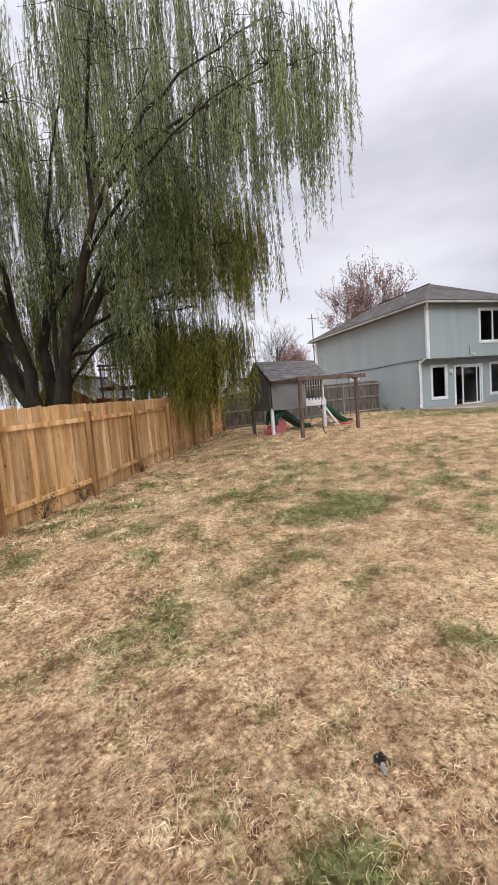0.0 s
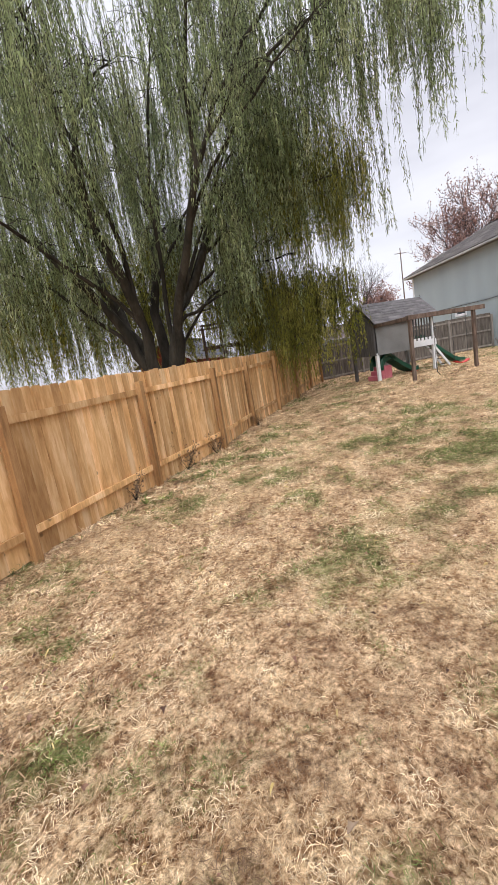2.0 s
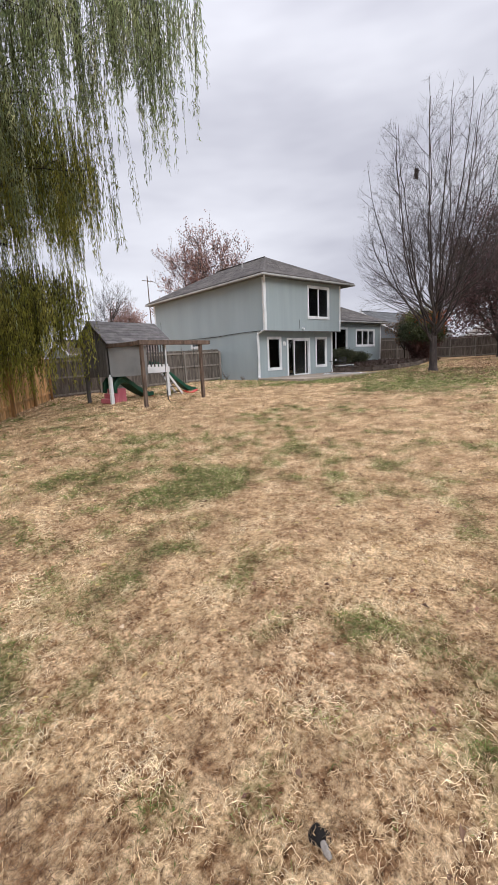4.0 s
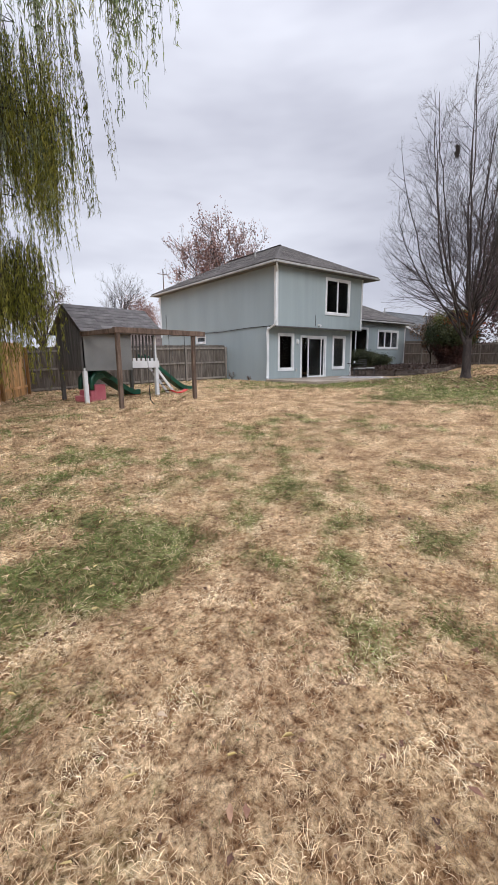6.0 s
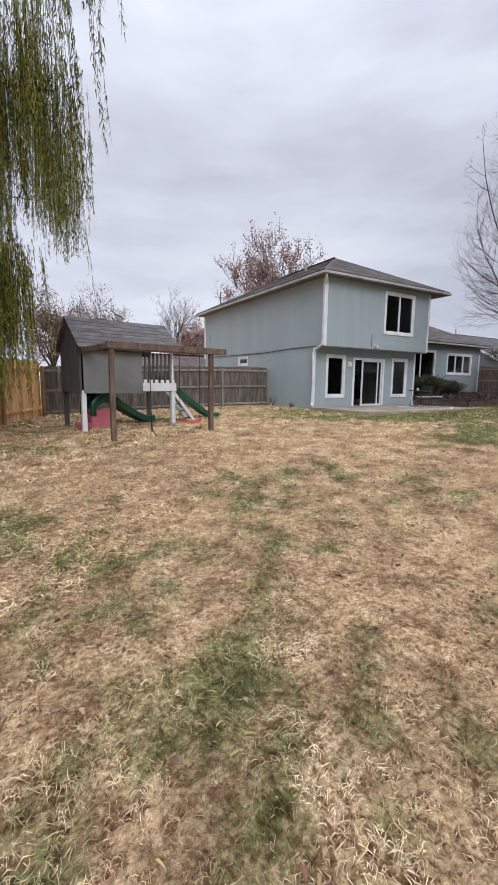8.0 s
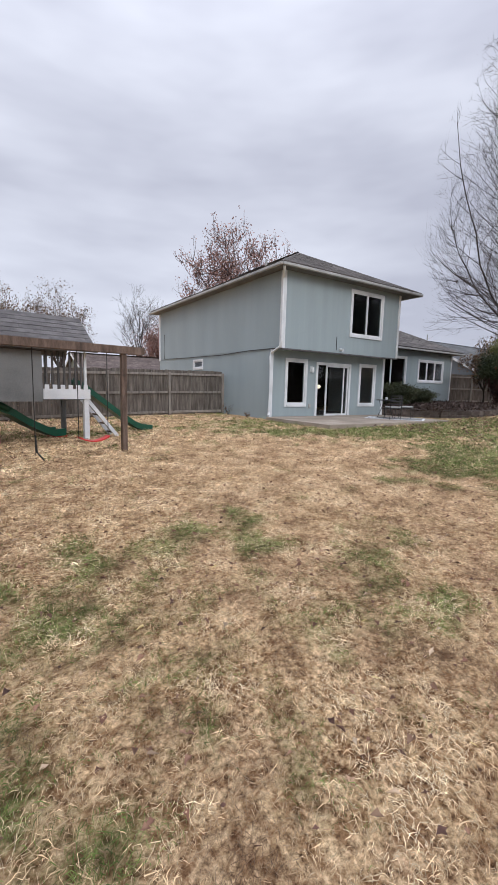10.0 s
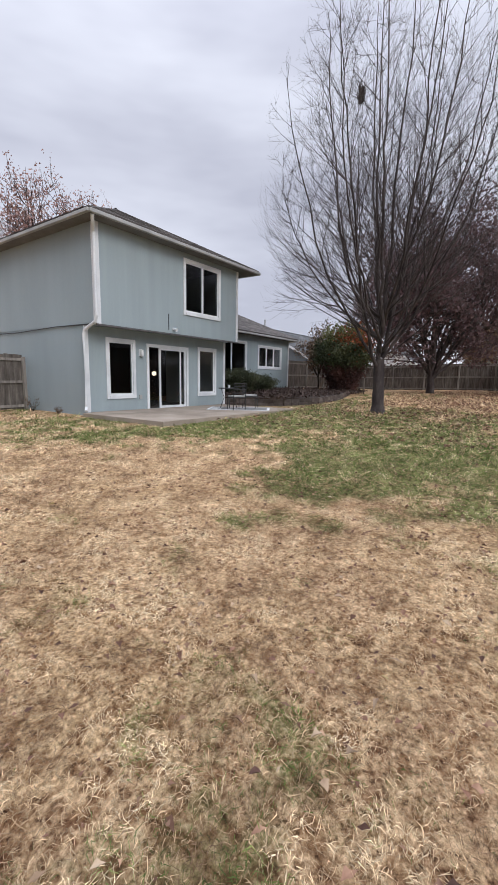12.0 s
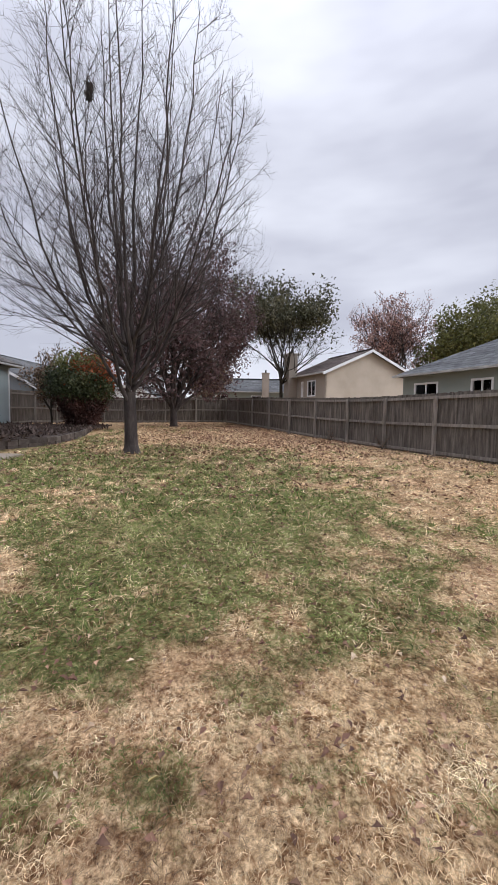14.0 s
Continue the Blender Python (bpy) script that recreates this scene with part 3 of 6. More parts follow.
def leafy_tree(name, at, height, radius, leafmat, bark, label, seed, nleaf=9000, leaf=0.16, trunk_r=0.2, crown_from=0.25, spread=0.5, stems=6, group="", clump=0.5, up=0.5, twig=0.012, mid=0.55, tufts=1.0, skirt=0):
    rng = np.random.default_rng(seed)
    z = g1z(*at)
    t = empty(name, (at[0], at[1], z - 0.08), label, "tree", group)
    wood, tips = Soup(), []
    h0 = height * crown_from
    limb(wood, [(0, 0, 0), (0.03, 0, h0 * 0.5), (0, 0.03, h0)], trunk_r * 1.15, trunk_r * 0.85, 9)
    for i in range(stems):
        a = 6.283 * i / stems + rng.uniform(-0.3, 0.3)
        out = math.sqrt(((i * 7) % stems + 0.6) / stems)
        tgt = np.array([math.cos(a) * radius * out, math.sin(a) * radius * out, (height - h0) * (1 - 0.5 * out ** 2)])
        L = np.linalg.norm(tgt) * 0.62
        grow(wood, (0, 0, h0 * rng.uniform(0.75, 1.0)), tgt, L, trunk_r * 0.5, rng, 3, spread, up, tips, 5, 0.1, (4, 6), 0.55, 0.35, twig)
    dome(wood, height * mid, radius, height * (1 - mid))
    if nleaf:
        P = np.concatenate(tips)
        if tufts < 1:
            P = P[np.linalg.norm(P, axis=1) > 0.6 * height]
            P = P[rng.permutation(len(P))[:max(20, int(len(P) * tufts))]]
        P = P[rng.integers(0, len(P), nleaf)] + rng.normal(size=(nleaf, 3)) * clump
        if skirt:
            # leafy low limbs all round, down to near the ground
            low = []
            for i in range(26):
                a = rng.uniform(0, 6.28)
                grow(wood, (0, 0, rng.uniform(0.12, 0.4) * height), (math.cos(a), math.sin(a), 0.25), radius * rng.uniform(0.6, 0.95), 0.05, rng, 2, 0.5, -0.1, low, 4, 0.1, (4, 6), 0.5, 0.3, twig)
            Q = np.concatenate(low)
            Q = Q[rng.integers(0, len(Q), skirt)] + rng.normal(size=(skirt, 3)) * clump
            P = np.concatenate([P, Q[Q[:, 2] > 1.6]])
        s = Soup()
        leaves(s, P, leaf, rng, aspect=0.8)
        dome(s, height * mid, radius * 1.02, height * (1 - mid) * 1.02)
        s.mesh("crown", leafmat, t)
    wood.mesh("trunk", bark, t, smooth=True)
    return t


WILLOW = (-1.9, 12.4)


def willow():
    rng = np.random.default_rng(11)
    z0 = g1z(*WILLOW)
    t = empty("willow_tree", (*WILLOW, z0 - 0.1), "large weeping willow with long hanging green strands", "tree")
    wood, tips = Soup(), []
    limb(wood, [(0, 0, 0), (0.05, 0, 0.9), (0.02, 0.05, 1.7)], 0.5, 0.42, 12)
    arms = []
    n = 22
    for i in range(n):
        a = 2.39996 * i
        out = math.sqrt((i + 0.7) / n) * 7.6
        h = 12.2 - 5.0 * (out / 7.6) ** 2 + rng.uniform(-0.8, 0.8)
        end = np.array([math.cos(a) * out, math.sin(a) * out, h])
        if i % 3 == 2:
            end[2] *= 0.78
        if end[0] > 5 and end[1] > -2:
            end[:2] *= 0.88
        arms.append(end)
    arms.append(np.array([6.9, -4.0, 9.6]))
    arms.append(np.array([6.2, -3.2, 10.6]))
    arms.append(np.array([5.4, -2.2, 9.6]))
    arms.append(np.array([7.2, 1.6, 10.6]))
    arms.append(np.array([6.0, 4.4, 6.8]))
    arms.append(np.array([6.0, 1.8, 9.6]))
    arms.append(np.array([4.8, 1.2, 5.4]))
    arms.append(np.array([4.6, 2.4, 4.6]))
    starts = []
    mains = []
    for i, (a, r, h) in enumerate(((0.1, 2.4, 6.4), (1.2, 1.9, 7.0), (2.3, 2.5, 6.0), (3.3, 2.8, 6.2), (4.3, 2.0, 6.6), (5.3, 2.7, 6.3))):
        u = np.linspace(0, 1, 10)[:, None]
        e = np.array([math.cos(a) * r, math.sin(a) * r, h])
        m = np.array([e[0], e[1], 0]) * (0.25 * u + 0.75 * u ** 1.6) + np.array([0, 0, 1.0]) + np.array([0, 0, h - 1.0]) * u
        m[1:] += np.cumsum(rng.normal(size=(9, 3)) * 0.09, 0)
        limb(wood, m, 0.21, 0.08, 9)
        mains.append(m)
    for end in arms:
        k = 12
        tt = np.linspace(0, 1, k)[:, None]
        m = min(mains, key=lambda q: np.linalg.norm(q[-1][:2] / 2.4 - end[:2] / 6.0))
        st = m[rng.integers(3, 10)] if end[2] > 6.5 else m[rng.integers(2, 5)]
        c = st + (end - st) * [0.35, 0.35, 0.8]
        p = (1 - tt) ** 2 * st + 2 * tt * (1 - tt) * c + tt ** 2 * end
        p[1:] += np.cumsum(rng.normal(size=(k - 1, 3)) * 0.07, 0)
        limb(wood, p, rng.uniform(0.07, 0.10) * (0.7 if end[0] > 4.5 else 1.0), 0.008, 7)
        for j in range(3, k):
            for _ in range(4 if j > 5 else 2):
                a = rng.uniform(0, 6.28)
                out = np.array([math.cos(a), math.sin(a), 0]) * rng.uniform(0.5, 1.5 if end[0] < 4.5 else 0.85)
                u = np.linspace(0, 1, 5)[:, None]
                q = p[j] + out * u + np.array([0, 0, 0.5]) * (u - 1.3 * u * u) + np.cumsum(rng.normal(size=(5, 3)) * 0.05, 0)
                q[0] = p[j]
                limb(wood, q, 0.012, 0.004, 4)
                starts += list(q[2:])
            starts.append(p[j])
    wood.mesh("trunk", M_BARK, t, "dark furrowed willow trunk and limbs", smooth=True)
    S = np.array(starts)
    strands = Soup()
    U = rng.uniform
    S = S[(rng.random(len(S)) < 0.45) | (S[:, 0] < 3.0) | (S[:, 2] < 9.0)]
    clumps = [(S[rng.integers(0, len(S), 600)], 0),
              (np.stack([U(2.6, 6.2, 210), U(0.2, 4.2, 210), U(3.4, 4.7, 210)], 1), 1),
              (np.stack([U(3.4, 7.2, 115), U(-0.6, 3.2, 115), U(7.4, 9.3, 115)], 1), 1),
              (np.stack([U(4.6, 7.9, 60), U(3.1, 6.0, 60), U(6.8, 9.0, 60)], 1), 1),
              (np.stack([U(5.4, 7.5, 55), U(-4.4, -2.2, 55), U(8.0, 10.6, 55)], 1), 0),
              (np.stack([U(-5, 4.6, 140), U(-4, 3, 140), U(10.0, 13.6, 140)], 1), 0),
              (np.stack([U(1.5, 6.2, 80), U(-3.5, 3, 80), U(11.2, 13.8, 80)], 1), 0),
              (np.stack([U(-7.0, -1.9, 120), U(-3.5, 1.0, 120), U(4.6, 8.0, 120)], 1), 0),
              (np.stack([U(-6.5, 3.5, 290), U(2.0, 6.0, 290), U(4.2, 7.6, 290)], 1), 1)]
    C = np.concatenate([c for c, _ in clumps])
    tint = np.concatenate([np.full(len(c), k) for c, k in clumps])
    P = [[], []]
    for c, olive in zip(C, tint):
        low = rng.choice([1.9, 2.6, 3.6])
        if abs(c[0] - 0.2) < 1.9 and c[1] < 1.6:
            low = rng.choice([3.6, 4.4, 5.2])
        if c[1] > 2.0 and c[0] < 3.5:
            low = rng.choice([0.9, 1.6, 2.2])
        if c[0] > 2.6 and c[1] < 0.2:
            low = rng.choice([6.1, 6.5, 7.1]) if c[1] < -1.6 else 4.8
        if c[0] > 2.6 and c[1] >= 0.2:
            low = rng.choice([0.9, 1.6, 2.4]) + 0.6 * (c[0] > 5.2)
        if c[0] > 3.6 and c[1] >= 0 and c[2] > 5.2:
            low = rng.choice([5.1, 5.6, 6.3])
        L0 = min(U(1.6, 4.6) + (1.6 if c[0] > 3.6 and c[1] >= 0 else 0), c[2] - low)
        if L0 < 0.4:
            continue
        # each clump hangs in three tassels of twigs
        for _ in range(3):
            q0 = c + rng.normal(size=3) * [0.22, 0.22, 0.12]
            lt = L0 * U(0.55, 1.1)
            lean = rng.normal(size=2) * 0.06
            for _ in range(3):
                p = q0 + rng.normal(size=3) * [0.05, 0.05, 0.08]
                ln = lt * U(0.75, 1.05)
                tt = np.linspace(0, 1, 5)
                sw = lean + rng.normal(size=2) * 0.02
                q = np.stack([p[0] + sw[0] * tt * ln, p[1] + sw[1] * tt * ln, p[2] - tt * ln], 1)
                limb(strands, q[::2], 0.004, 0.002, 3)
                m = int(ln * 17)
                r = U(0.0, 1, m)
                P[olive].append(np.stack([np.interp(r, tt, q[:, i]) for i in range(3)], 1) + rng.normal(size=(m, 3)) * 0.018)
    strands.mesh("strand", M_BARK, t, "thin hanging twigs")["kind"] = "stuff"
    for k, (nm, mat, lab) in enumerate((("crown", M_WILLOW, "narrow grey-green willow leaves"), ("lower_crown", M_WILLOW_OLIVE, "narrow yellow-olive willow leaves"))):
        A = np.concatenate(P[k])
        dd = np.zeros_like(A)
        dd[:, 2] = -1
        lf = Soup()
        leaves(lf, A, 0.125, rng, dd, 0.17)
        lf.mesh(nm, mat, t, lab)


def bare_maple():
    rng = np.random.default_rng(5)
    at = (22.05, 11.1)
    t = empty("bare_tree", (*at, g1z(*at) - 0.08), "bare grey many-stemmed tree with upswept branches on the lawn", "tree")
    wood, tips = Soup(), []
    limb(wood, [(0, 0, 0), (0.0, 0, 0.12), (0.02, 0.02, 0.8), (0, 0.05, 1.9)], 0.235, 0.175, 12)
    limb(wood, [(0, 0, -0.05), (0, 0, 0.12), (0, 0, 0.35)], 0.36, 0.2, 12)
    n = 21
    for i in range(n):
        a = 2.39996 * i
        out = ((i + 0.5) / n) ** 0.6
        top = 14.4 - 5.6 * out ** 2.2
        R = 4.1 * out
        end = np.array([math.cos(a) * R, math.sin(a) * R, top - rng.uniform(0, 1.0)])
        c = np.array([end[0] * 0.78, end[1] * 0.78, 1.6 + end[2] * 0.30])
        k = 18
        tt = np.linspace(0, 1, k)[:, None]
        s0 = np.array([math.cos(a) * 0.07, math.sin(a) * 0.07, rng.uniform(1.5, 3.4)])
        p = (1 - tt) ** 2 * s0 + 2 * tt * (1 - tt) * c + tt ** 2 * end
        p[1:] += np.cumsum(rng.normal(size=(k - 1, 3)) * 0.045, 0)
        limb(wood, p, 0.088 - 0.04 * out, 0.009, 7)
        for j in range(3, k - 1):
            for _ in range(2 if j > 4 and i % 2 else 1):
                f = 1 - j / k
                d = p[j + 1] - p[j]
                d /= np.linalg.norm(d)
                sd = rng.normal(size=3) + np.array([end[0], end[1], 0]) * 0.12
                sd -= sd @ d * d
                sd /= np.linalg.norm(sd)
                grow(wood, p[j], d * 0.7 + sd * 0.6, 0.9 + 2.3 * f, 0.007 + 0.015 * f, rng, 2, 0.45, 0.3, tips, 4, 0.06, (3, 6), 0.6, 0.3)
    # low limbs that reach outwards
    for i in range(13):
        a = 6.283 * i / 13 + rng.uniform(-0.2, 0.2)
        grow(wood, (0, 0, 1.7 + 0.14 * i), (math.cos(a * 5), math.sin(a * 5), 0.45), 3.6, 0.026, rng, 3, 0.36, 0.5, tips, 4, 0.05, (3, 5), 0.6, 0.3)
    dome(wood, 7.2, 4.5, 7.4)
    wood.mesh("trunk", M_GREYBARK, t, smooth=True)
    new_nest(t, rng)


def new_nest(parent, rng):
    s = Soup()
    for _ in range(150):
        a, h = rng.uniform(0, 6.28), rng.uniform(-0.22, 0.22)
        r = 0.07 * math.sqrt(1 - (h / 0.34) ** 2)
        c = np.array([-0.8 + r * math.cos(a), 0.85 + r * math.sin(a), 9.8 + h])
        d = rng.normal(size=3) * [0.035, 0.035, 0.06]
        limb(s, [c - d, c, c + d], 0.012, 0.009, 3)
    return s.mesh("nest", M_GREYBARK, parent, "dark bird's nest of twigs")


# ---- windows and doors ----
def window(house, name, x0, x1, z0, z1, y, panes, trim=0.1, sill=True, axis="x", label="", door=False, frame_w=0.045):
    """A framed window in a wall that faces -y (axis x) or -x (axis y); returns its object."""
    w = new(name)
    w.parent = house
    tagged(w, label)
    turn = Matrix.Identity(4) if axis == "x" else Matrix(((0, 1, 0, 0), (1, 0, 0, 0), (0, 0, 1, 0), (0, 0, 0, 1)))
    place = house.matrix_world.inverted()

    def put(nm, bm, mat, bevel=0.0):
        bm.transform(place @ turn)
        return part(nm, bm, mat, w, bevel=bevel)
    zb = z0 if door else z0 + trim
    put("window_frame" if not door else "door_frame", boxes((x0, x0 + trim, y - 0.03, y + 0.06, z0, z1), (x1 - trim, x1, y - 0.03, y + 0.06, z0, z1),
        (x0 + trim, x1 - trim, y - 0.03, y + 0.06, z1 - trim, z1), *([] if door else [(x0 + trim, x1 - trim, y - 0.045, y + 0.06, z0, z0 + trim)])), M_WHITE)
    a, b = x0 + trim, x1 - trim
    step = (b - a) / panes
    for i in range(panes):
        p, q = a + i * step, a + (i + 1) * step
        if door:
            p, q = ((a, a + 0.27 * (b - a)), (a + 0.27 * (b - a), b - 0.02))[i]
        fw = frame_w * (1.4 if door else 1.0)
        dy = 0.0 if (not door or i) else 0.035
        if not (door and i == 0):
            put("sash", boxes((p, p + fw, y + dy, y + dy + 0.05, zb, z1 - trim), (q - fw, q, y + dy, y + dy + 0.05, zb, z1 - trim),
                (p + fw, q - fw, y + dy, y + dy + 0.05, zb, zb + fw * 1.3), (p + fw, q - fw, y + dy, y + dy + 0.05, z1 - trim - fw, z1 - trim)), M_WHITE)
        if door and i:
            put("sash", boxes((p + 0.76 * (q - p), p + 0.76 * (q - p) + 0.06, y - 0.008, y + 0.018, zb + fw, z1 - trim - fw)), M_WHITE)
        put("pane", boxes((p + fw, q - fw, y + dy + 0.02, y + dy + 0.028, zb + fw * 1.3, z1 - trim - fw)), M_GLASS).visible_shadow = False
    return w


def wall_with_holes(x0, x1, y0, y1, z0, z1, holes, axis="x"):
    """One solid wall with openings (a0, a1, z0, z1), along x or along y."""
    a0, a1 = (x0, x1) if axis == "x" else (y0, y1)
    A = sorted({a0, a1, *(h[0] for h in holes), *(h[1] for h in holes)})
    Z = sorted({z0, z1, *(max(z0, h[2]) for h in holes), *(min(z1, h[3]) for h in holes)})
    bm = bmesh.new()
    made = {}

    def V(i, j, s):
        if (i, j, s) not in made:
            d = ((y0, y1) if axis == "x" else (x0, x1))[s]
            made[i, j, s] = bm.verts.new((A[i], d, Z[j]) if axis == "x" else (d, A[i], Z[j]))
        return made[i, j, s]

    def full(i, j):
        if not (0 <= i < len(A) - 1 and 0 <= j < len(Z) - 1):
            return False
        a, z = (A[i] + A[i + 1]) / 2, (Z[j] + Z[j + 1]) / 2
        return not any(h[0] < a < h[1] and h[2] < z < h[3] for h in holes)
    for i in range(len(A) - 1):
        for j in range(len(Z) - 1):
            if not full(i, j):
                continue
            for s in (0, 1):
                bm.faces.new((V(i, j, s), V(i + 1, j, s), V(i + 1, j + 1, s), V(i, j + 1, s)))
            for di, dj, p, q in ((-1, 0, (i, j), (i, j + 1)), (1, 0, (i + 1, j), (i + 1, j + 1)), (0, -1, (i, j), (i + 1, j)), (0, 1, (i, j + 1), (i + 1, j + 1))):
                if not full(i + di, j + dj):
                    bm.faces.new((V(*p, 0), V(*q, 0), V(*q, 1), V(*p, 1)))
    return bm


# ---- the grey-green house ----
def shingled(name, corners, parent, mat=None, thick=0.05, rows=True, course=0.25, tab=0.8, pieces=False):
    """A roof plane from its outline (first two corners: the eave), with courses of tabs laid over it."""
    inv = parent.matrix_world.inverted()
    c = [Vector(p) for p in corners]
    nrm = (c[1] - c[0]).cross(c[-1] - c[0]).normalized()
    if nrm.z < 0:
        nrm = -nrm
    bm = bmesh.new()
    prism(bm, [p - nrm * thick for p in c], nrm * thick)
    u = (c[1] - c[0]).normalized()
    v = nrm.cross(u)
    if (c[-1] - c[0]) @ v < 0:
        v = -v
    P = [((p - c[0]) @ u, (p - c[0]) @ v) for p in c]
    vmax = max(p[1] for p in P)

    def span(h):
        xs = []
        for (a, b), (p, q) in zip(P, P[1:] + P[:1]):
            if (b <= h) != (q <= h):
                xs.append(a + (p - a) * (h - b) / (q - b))
        return (min(xs), max(xs)) if len(xs) > 1 else None
    rr = random.Random(name + str(corners[0][0]))
    tabs = []
    h = 0.0
    while rows and h < vmax - 0.05:
        s = span(h + 0.02)
        s2 = span(min(h + course, vmax - 0.01))
        if s and s2:
            a, b = max(s[0], s2[0]), min(s[1], s2[1])
            x = a
            while x < b - 0.05:
                w = min(tab * rr.uniform(0.7, 1.3), b - x)
                o = c[0] + u * (x + 0.004) + v * h
                e = o + u * (w - 0.008)
                t0, t1 = 0.008 + rr.uniform(0, 0.005), 0.002
                top0, top1 = o + v * course, e + v * course
                tb = bmesh.new() if pieces else bm
                vs = [tb.verts.new(q) for q in (o + nrm * t0, e + nrm * t0, top1 + nrm * t1, top0 + nrm * t1, o + nrm * 0.001, e + nrm * 0.001)]
                for f in ((0, 1, 2, 3), (4, 5, 1, 0)):
                    tb.faces.new([vs[k] for k in f])
                if pieces:
                    tb.faces.new([vs[k] for k in (3, 2, 5, 4)])
                    tb.transform(inv)
                    tabs.append(tb)
                x += w
        h += course
    bm.transform(inv)
    roof = part(name, bm, mat or M_SHINGLE, parent)
    for tb in tabs:
        part("shingle", tb, M_PLAYTAB, roof)
    return roof


def gutter_run(house, pts, r=0.07):
    bm = bmesh.new()
    for a, b in zip(pts, pts[1:]):
        beam(bm, a, b, 0.10, 0.09)
    bm.transform(house.matrix_world.inverted())
    return part("gutter", bm, M_GUTTER, house, "off-white metal gutter", bevel=0.01)


M_SOFFIT = material("soffit_paint", [(0.13, 0.125, 0.12), (0.19, 0.185, 0.18)], 0.8, 2, 4, 40, 0.1)
M_GUTTER = material("gutter_paint", [(0.26, 0.26, 0.255), (0.36, 0.36, 0.35), (0.42, 0.42, 0.41)], 0.45, 1.5, 5, 40, 0.1)


def main_house():
    X0, X1, YL, YU, YB, Z0 = 14.85, 21.06, 17.10, 16.48, 28.0, 0.25
    FL = 2.90
    h = empty("house", (X0, YL, 0.45), "two-storey grey-green timber-clad house with white trim and a brown-grey hip roof", "house")
    inv = h.matrix_world.inverted()

    def P(name, bm, mat, label="", bevel=0.0):
        bm.transform(inv)
        return part(name, bm, mat, h, label, bevel)
    # openings
    wins = {"a": (15.51, 16.59, 0.82, 2.63), "d": (17.04, 18.97, 0.45, 2.56), "b": (19.47, 20.53, 0.82, 2.62)}
    t = 0.09
    holes = [(w[0] + t, w[1] - t, w[2] + (0 if k == "d" else t), w[3] - t) for k, w in wins.items()]
    P("wall", wall_with_holes(X0, X1, YL, YL + 0.15, Z0, FL + 0.02, holes), M_SIDING, "grey-green grooved lower wall")
    up = (18.12, 20.02, 3.56, 5.355)
    P("wall", wall_with_holes(X0, X1, YU, YU + 0.15, FL, 5.62, [(up[0] + t, up[1] - t, up[2] + t, up[3] - t)]), M_SIDING, "grey-green grooved upper wall")
    P("floor", boxes((X0 + 0.01, X1 - 0.01, YU + 0.16, YL + 0.5, FL + 0.01, FL + 0.2)), M_SIDING)
    sw = (22.5, 23.55, 2.30, 2.78)
    P("wall", wall_with_holes(X0, X0 + 0.15, YL + 0.15, YB, Z0, FL + 0.03, [(sw[0] + 0.08, sw[1] - 0.08, sw[2] + 0.08, sw[3] - 0.05)], "y"), M_SIDING_SIDE)
    P("wall", boxes((X0 - 0.012, X0 + 0.15, YU + 0.15, YB, FL + 0.03, 5.62)), M_SIDING_SIDE)
    P("wall", boxes((X1 - 0.15, X1, YU + 0.15, YB, FL, 5.62), (X1 - 0.15, X1, YL + 0.15, 20.3, Z0, FL)), M_SIDING_SIDE)
    P("wall", boxes((X0 + 0.15, X1 - 0.15, YB - 0.15, YB, Z0, 5.62)), M_SIDING)
    # rooms behind the glass; their lack of light is put into the dark colours
    P("room_floor", boxes((X0 + 0.15, X1 - 0.15, YL + 0.15, YL + 5, 0.40, 0.44)), M_ROOMFLOOR, "room floor coloured dark for the unlit room")
    P("room_wall", boxes((X0 + 0.15, X1 - 0.15, YL + 5, YL + 5.1, 0.4, 2.9), (X0 + 0.15, X1 - 0.15, YU + 4.5, YU + 4.6, 3.1, 5.6)), M_INTERIOR, "room wall coloured near-black for the unlit room")
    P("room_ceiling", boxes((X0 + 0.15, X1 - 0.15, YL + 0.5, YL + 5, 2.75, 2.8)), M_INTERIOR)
    # windows
    window(h, "window", *wins["a"], YL, 1, label="tall narrow window in a white frame")
    window(h, "window", *wins["b"], YL, 1, label="tall narrow window in a white frame")
    window(h, "window", *up, YU, 2, label="upper double window in a white frame")
    window(h, "sliding_door", *wins["d"], YL, 2, door=True, label="white-framed sliding glass door, slightly open")
    window(h, "window", sw[0], sw[1], sw[2], sw[3], X0, 1, trim=0.08, axis="y", label="small high window in a white frame")
    # trim
    P("corner_trim", boxes((X0 - 0.035, X0 + 0.10, YU - 0.03, YU, FL, 5.5), (X0 - 0.035, X0 - 0.013, YU, YU + 0.12, FL, 5.5)), M_WHITE, "white upper corner board")
    P("corner_trim", boxes((X0 - 0.035, X0 - 0.013, YB - 0.14, YB + 0.02, FL, 5.5)), M_WHITE)
    P("corner_trim", boxes((X1 - 0.09, X1 + 0.02, YU - 0.025, YU, FL, 5.5)), M_WHITE)
    P("corner_trim", boxes((X1 - 0.09, X1 + 0.02, YL - 0.025, YL, 0.45, FL)), M_WHITE)
    P("corner_trim", boxes((X0 - 0.03, X0 + 0.09, YL - 0.025, YL, 0.45, FL)), M_WHITE)
    P("skirt_board", boxes((X0 - 0.03, X1 + 0.02, YU - 0.03, YU + 0.03, FL - 0.05, FL + 0.0)), M_DARKPANEL, "dark edge under the overhang")
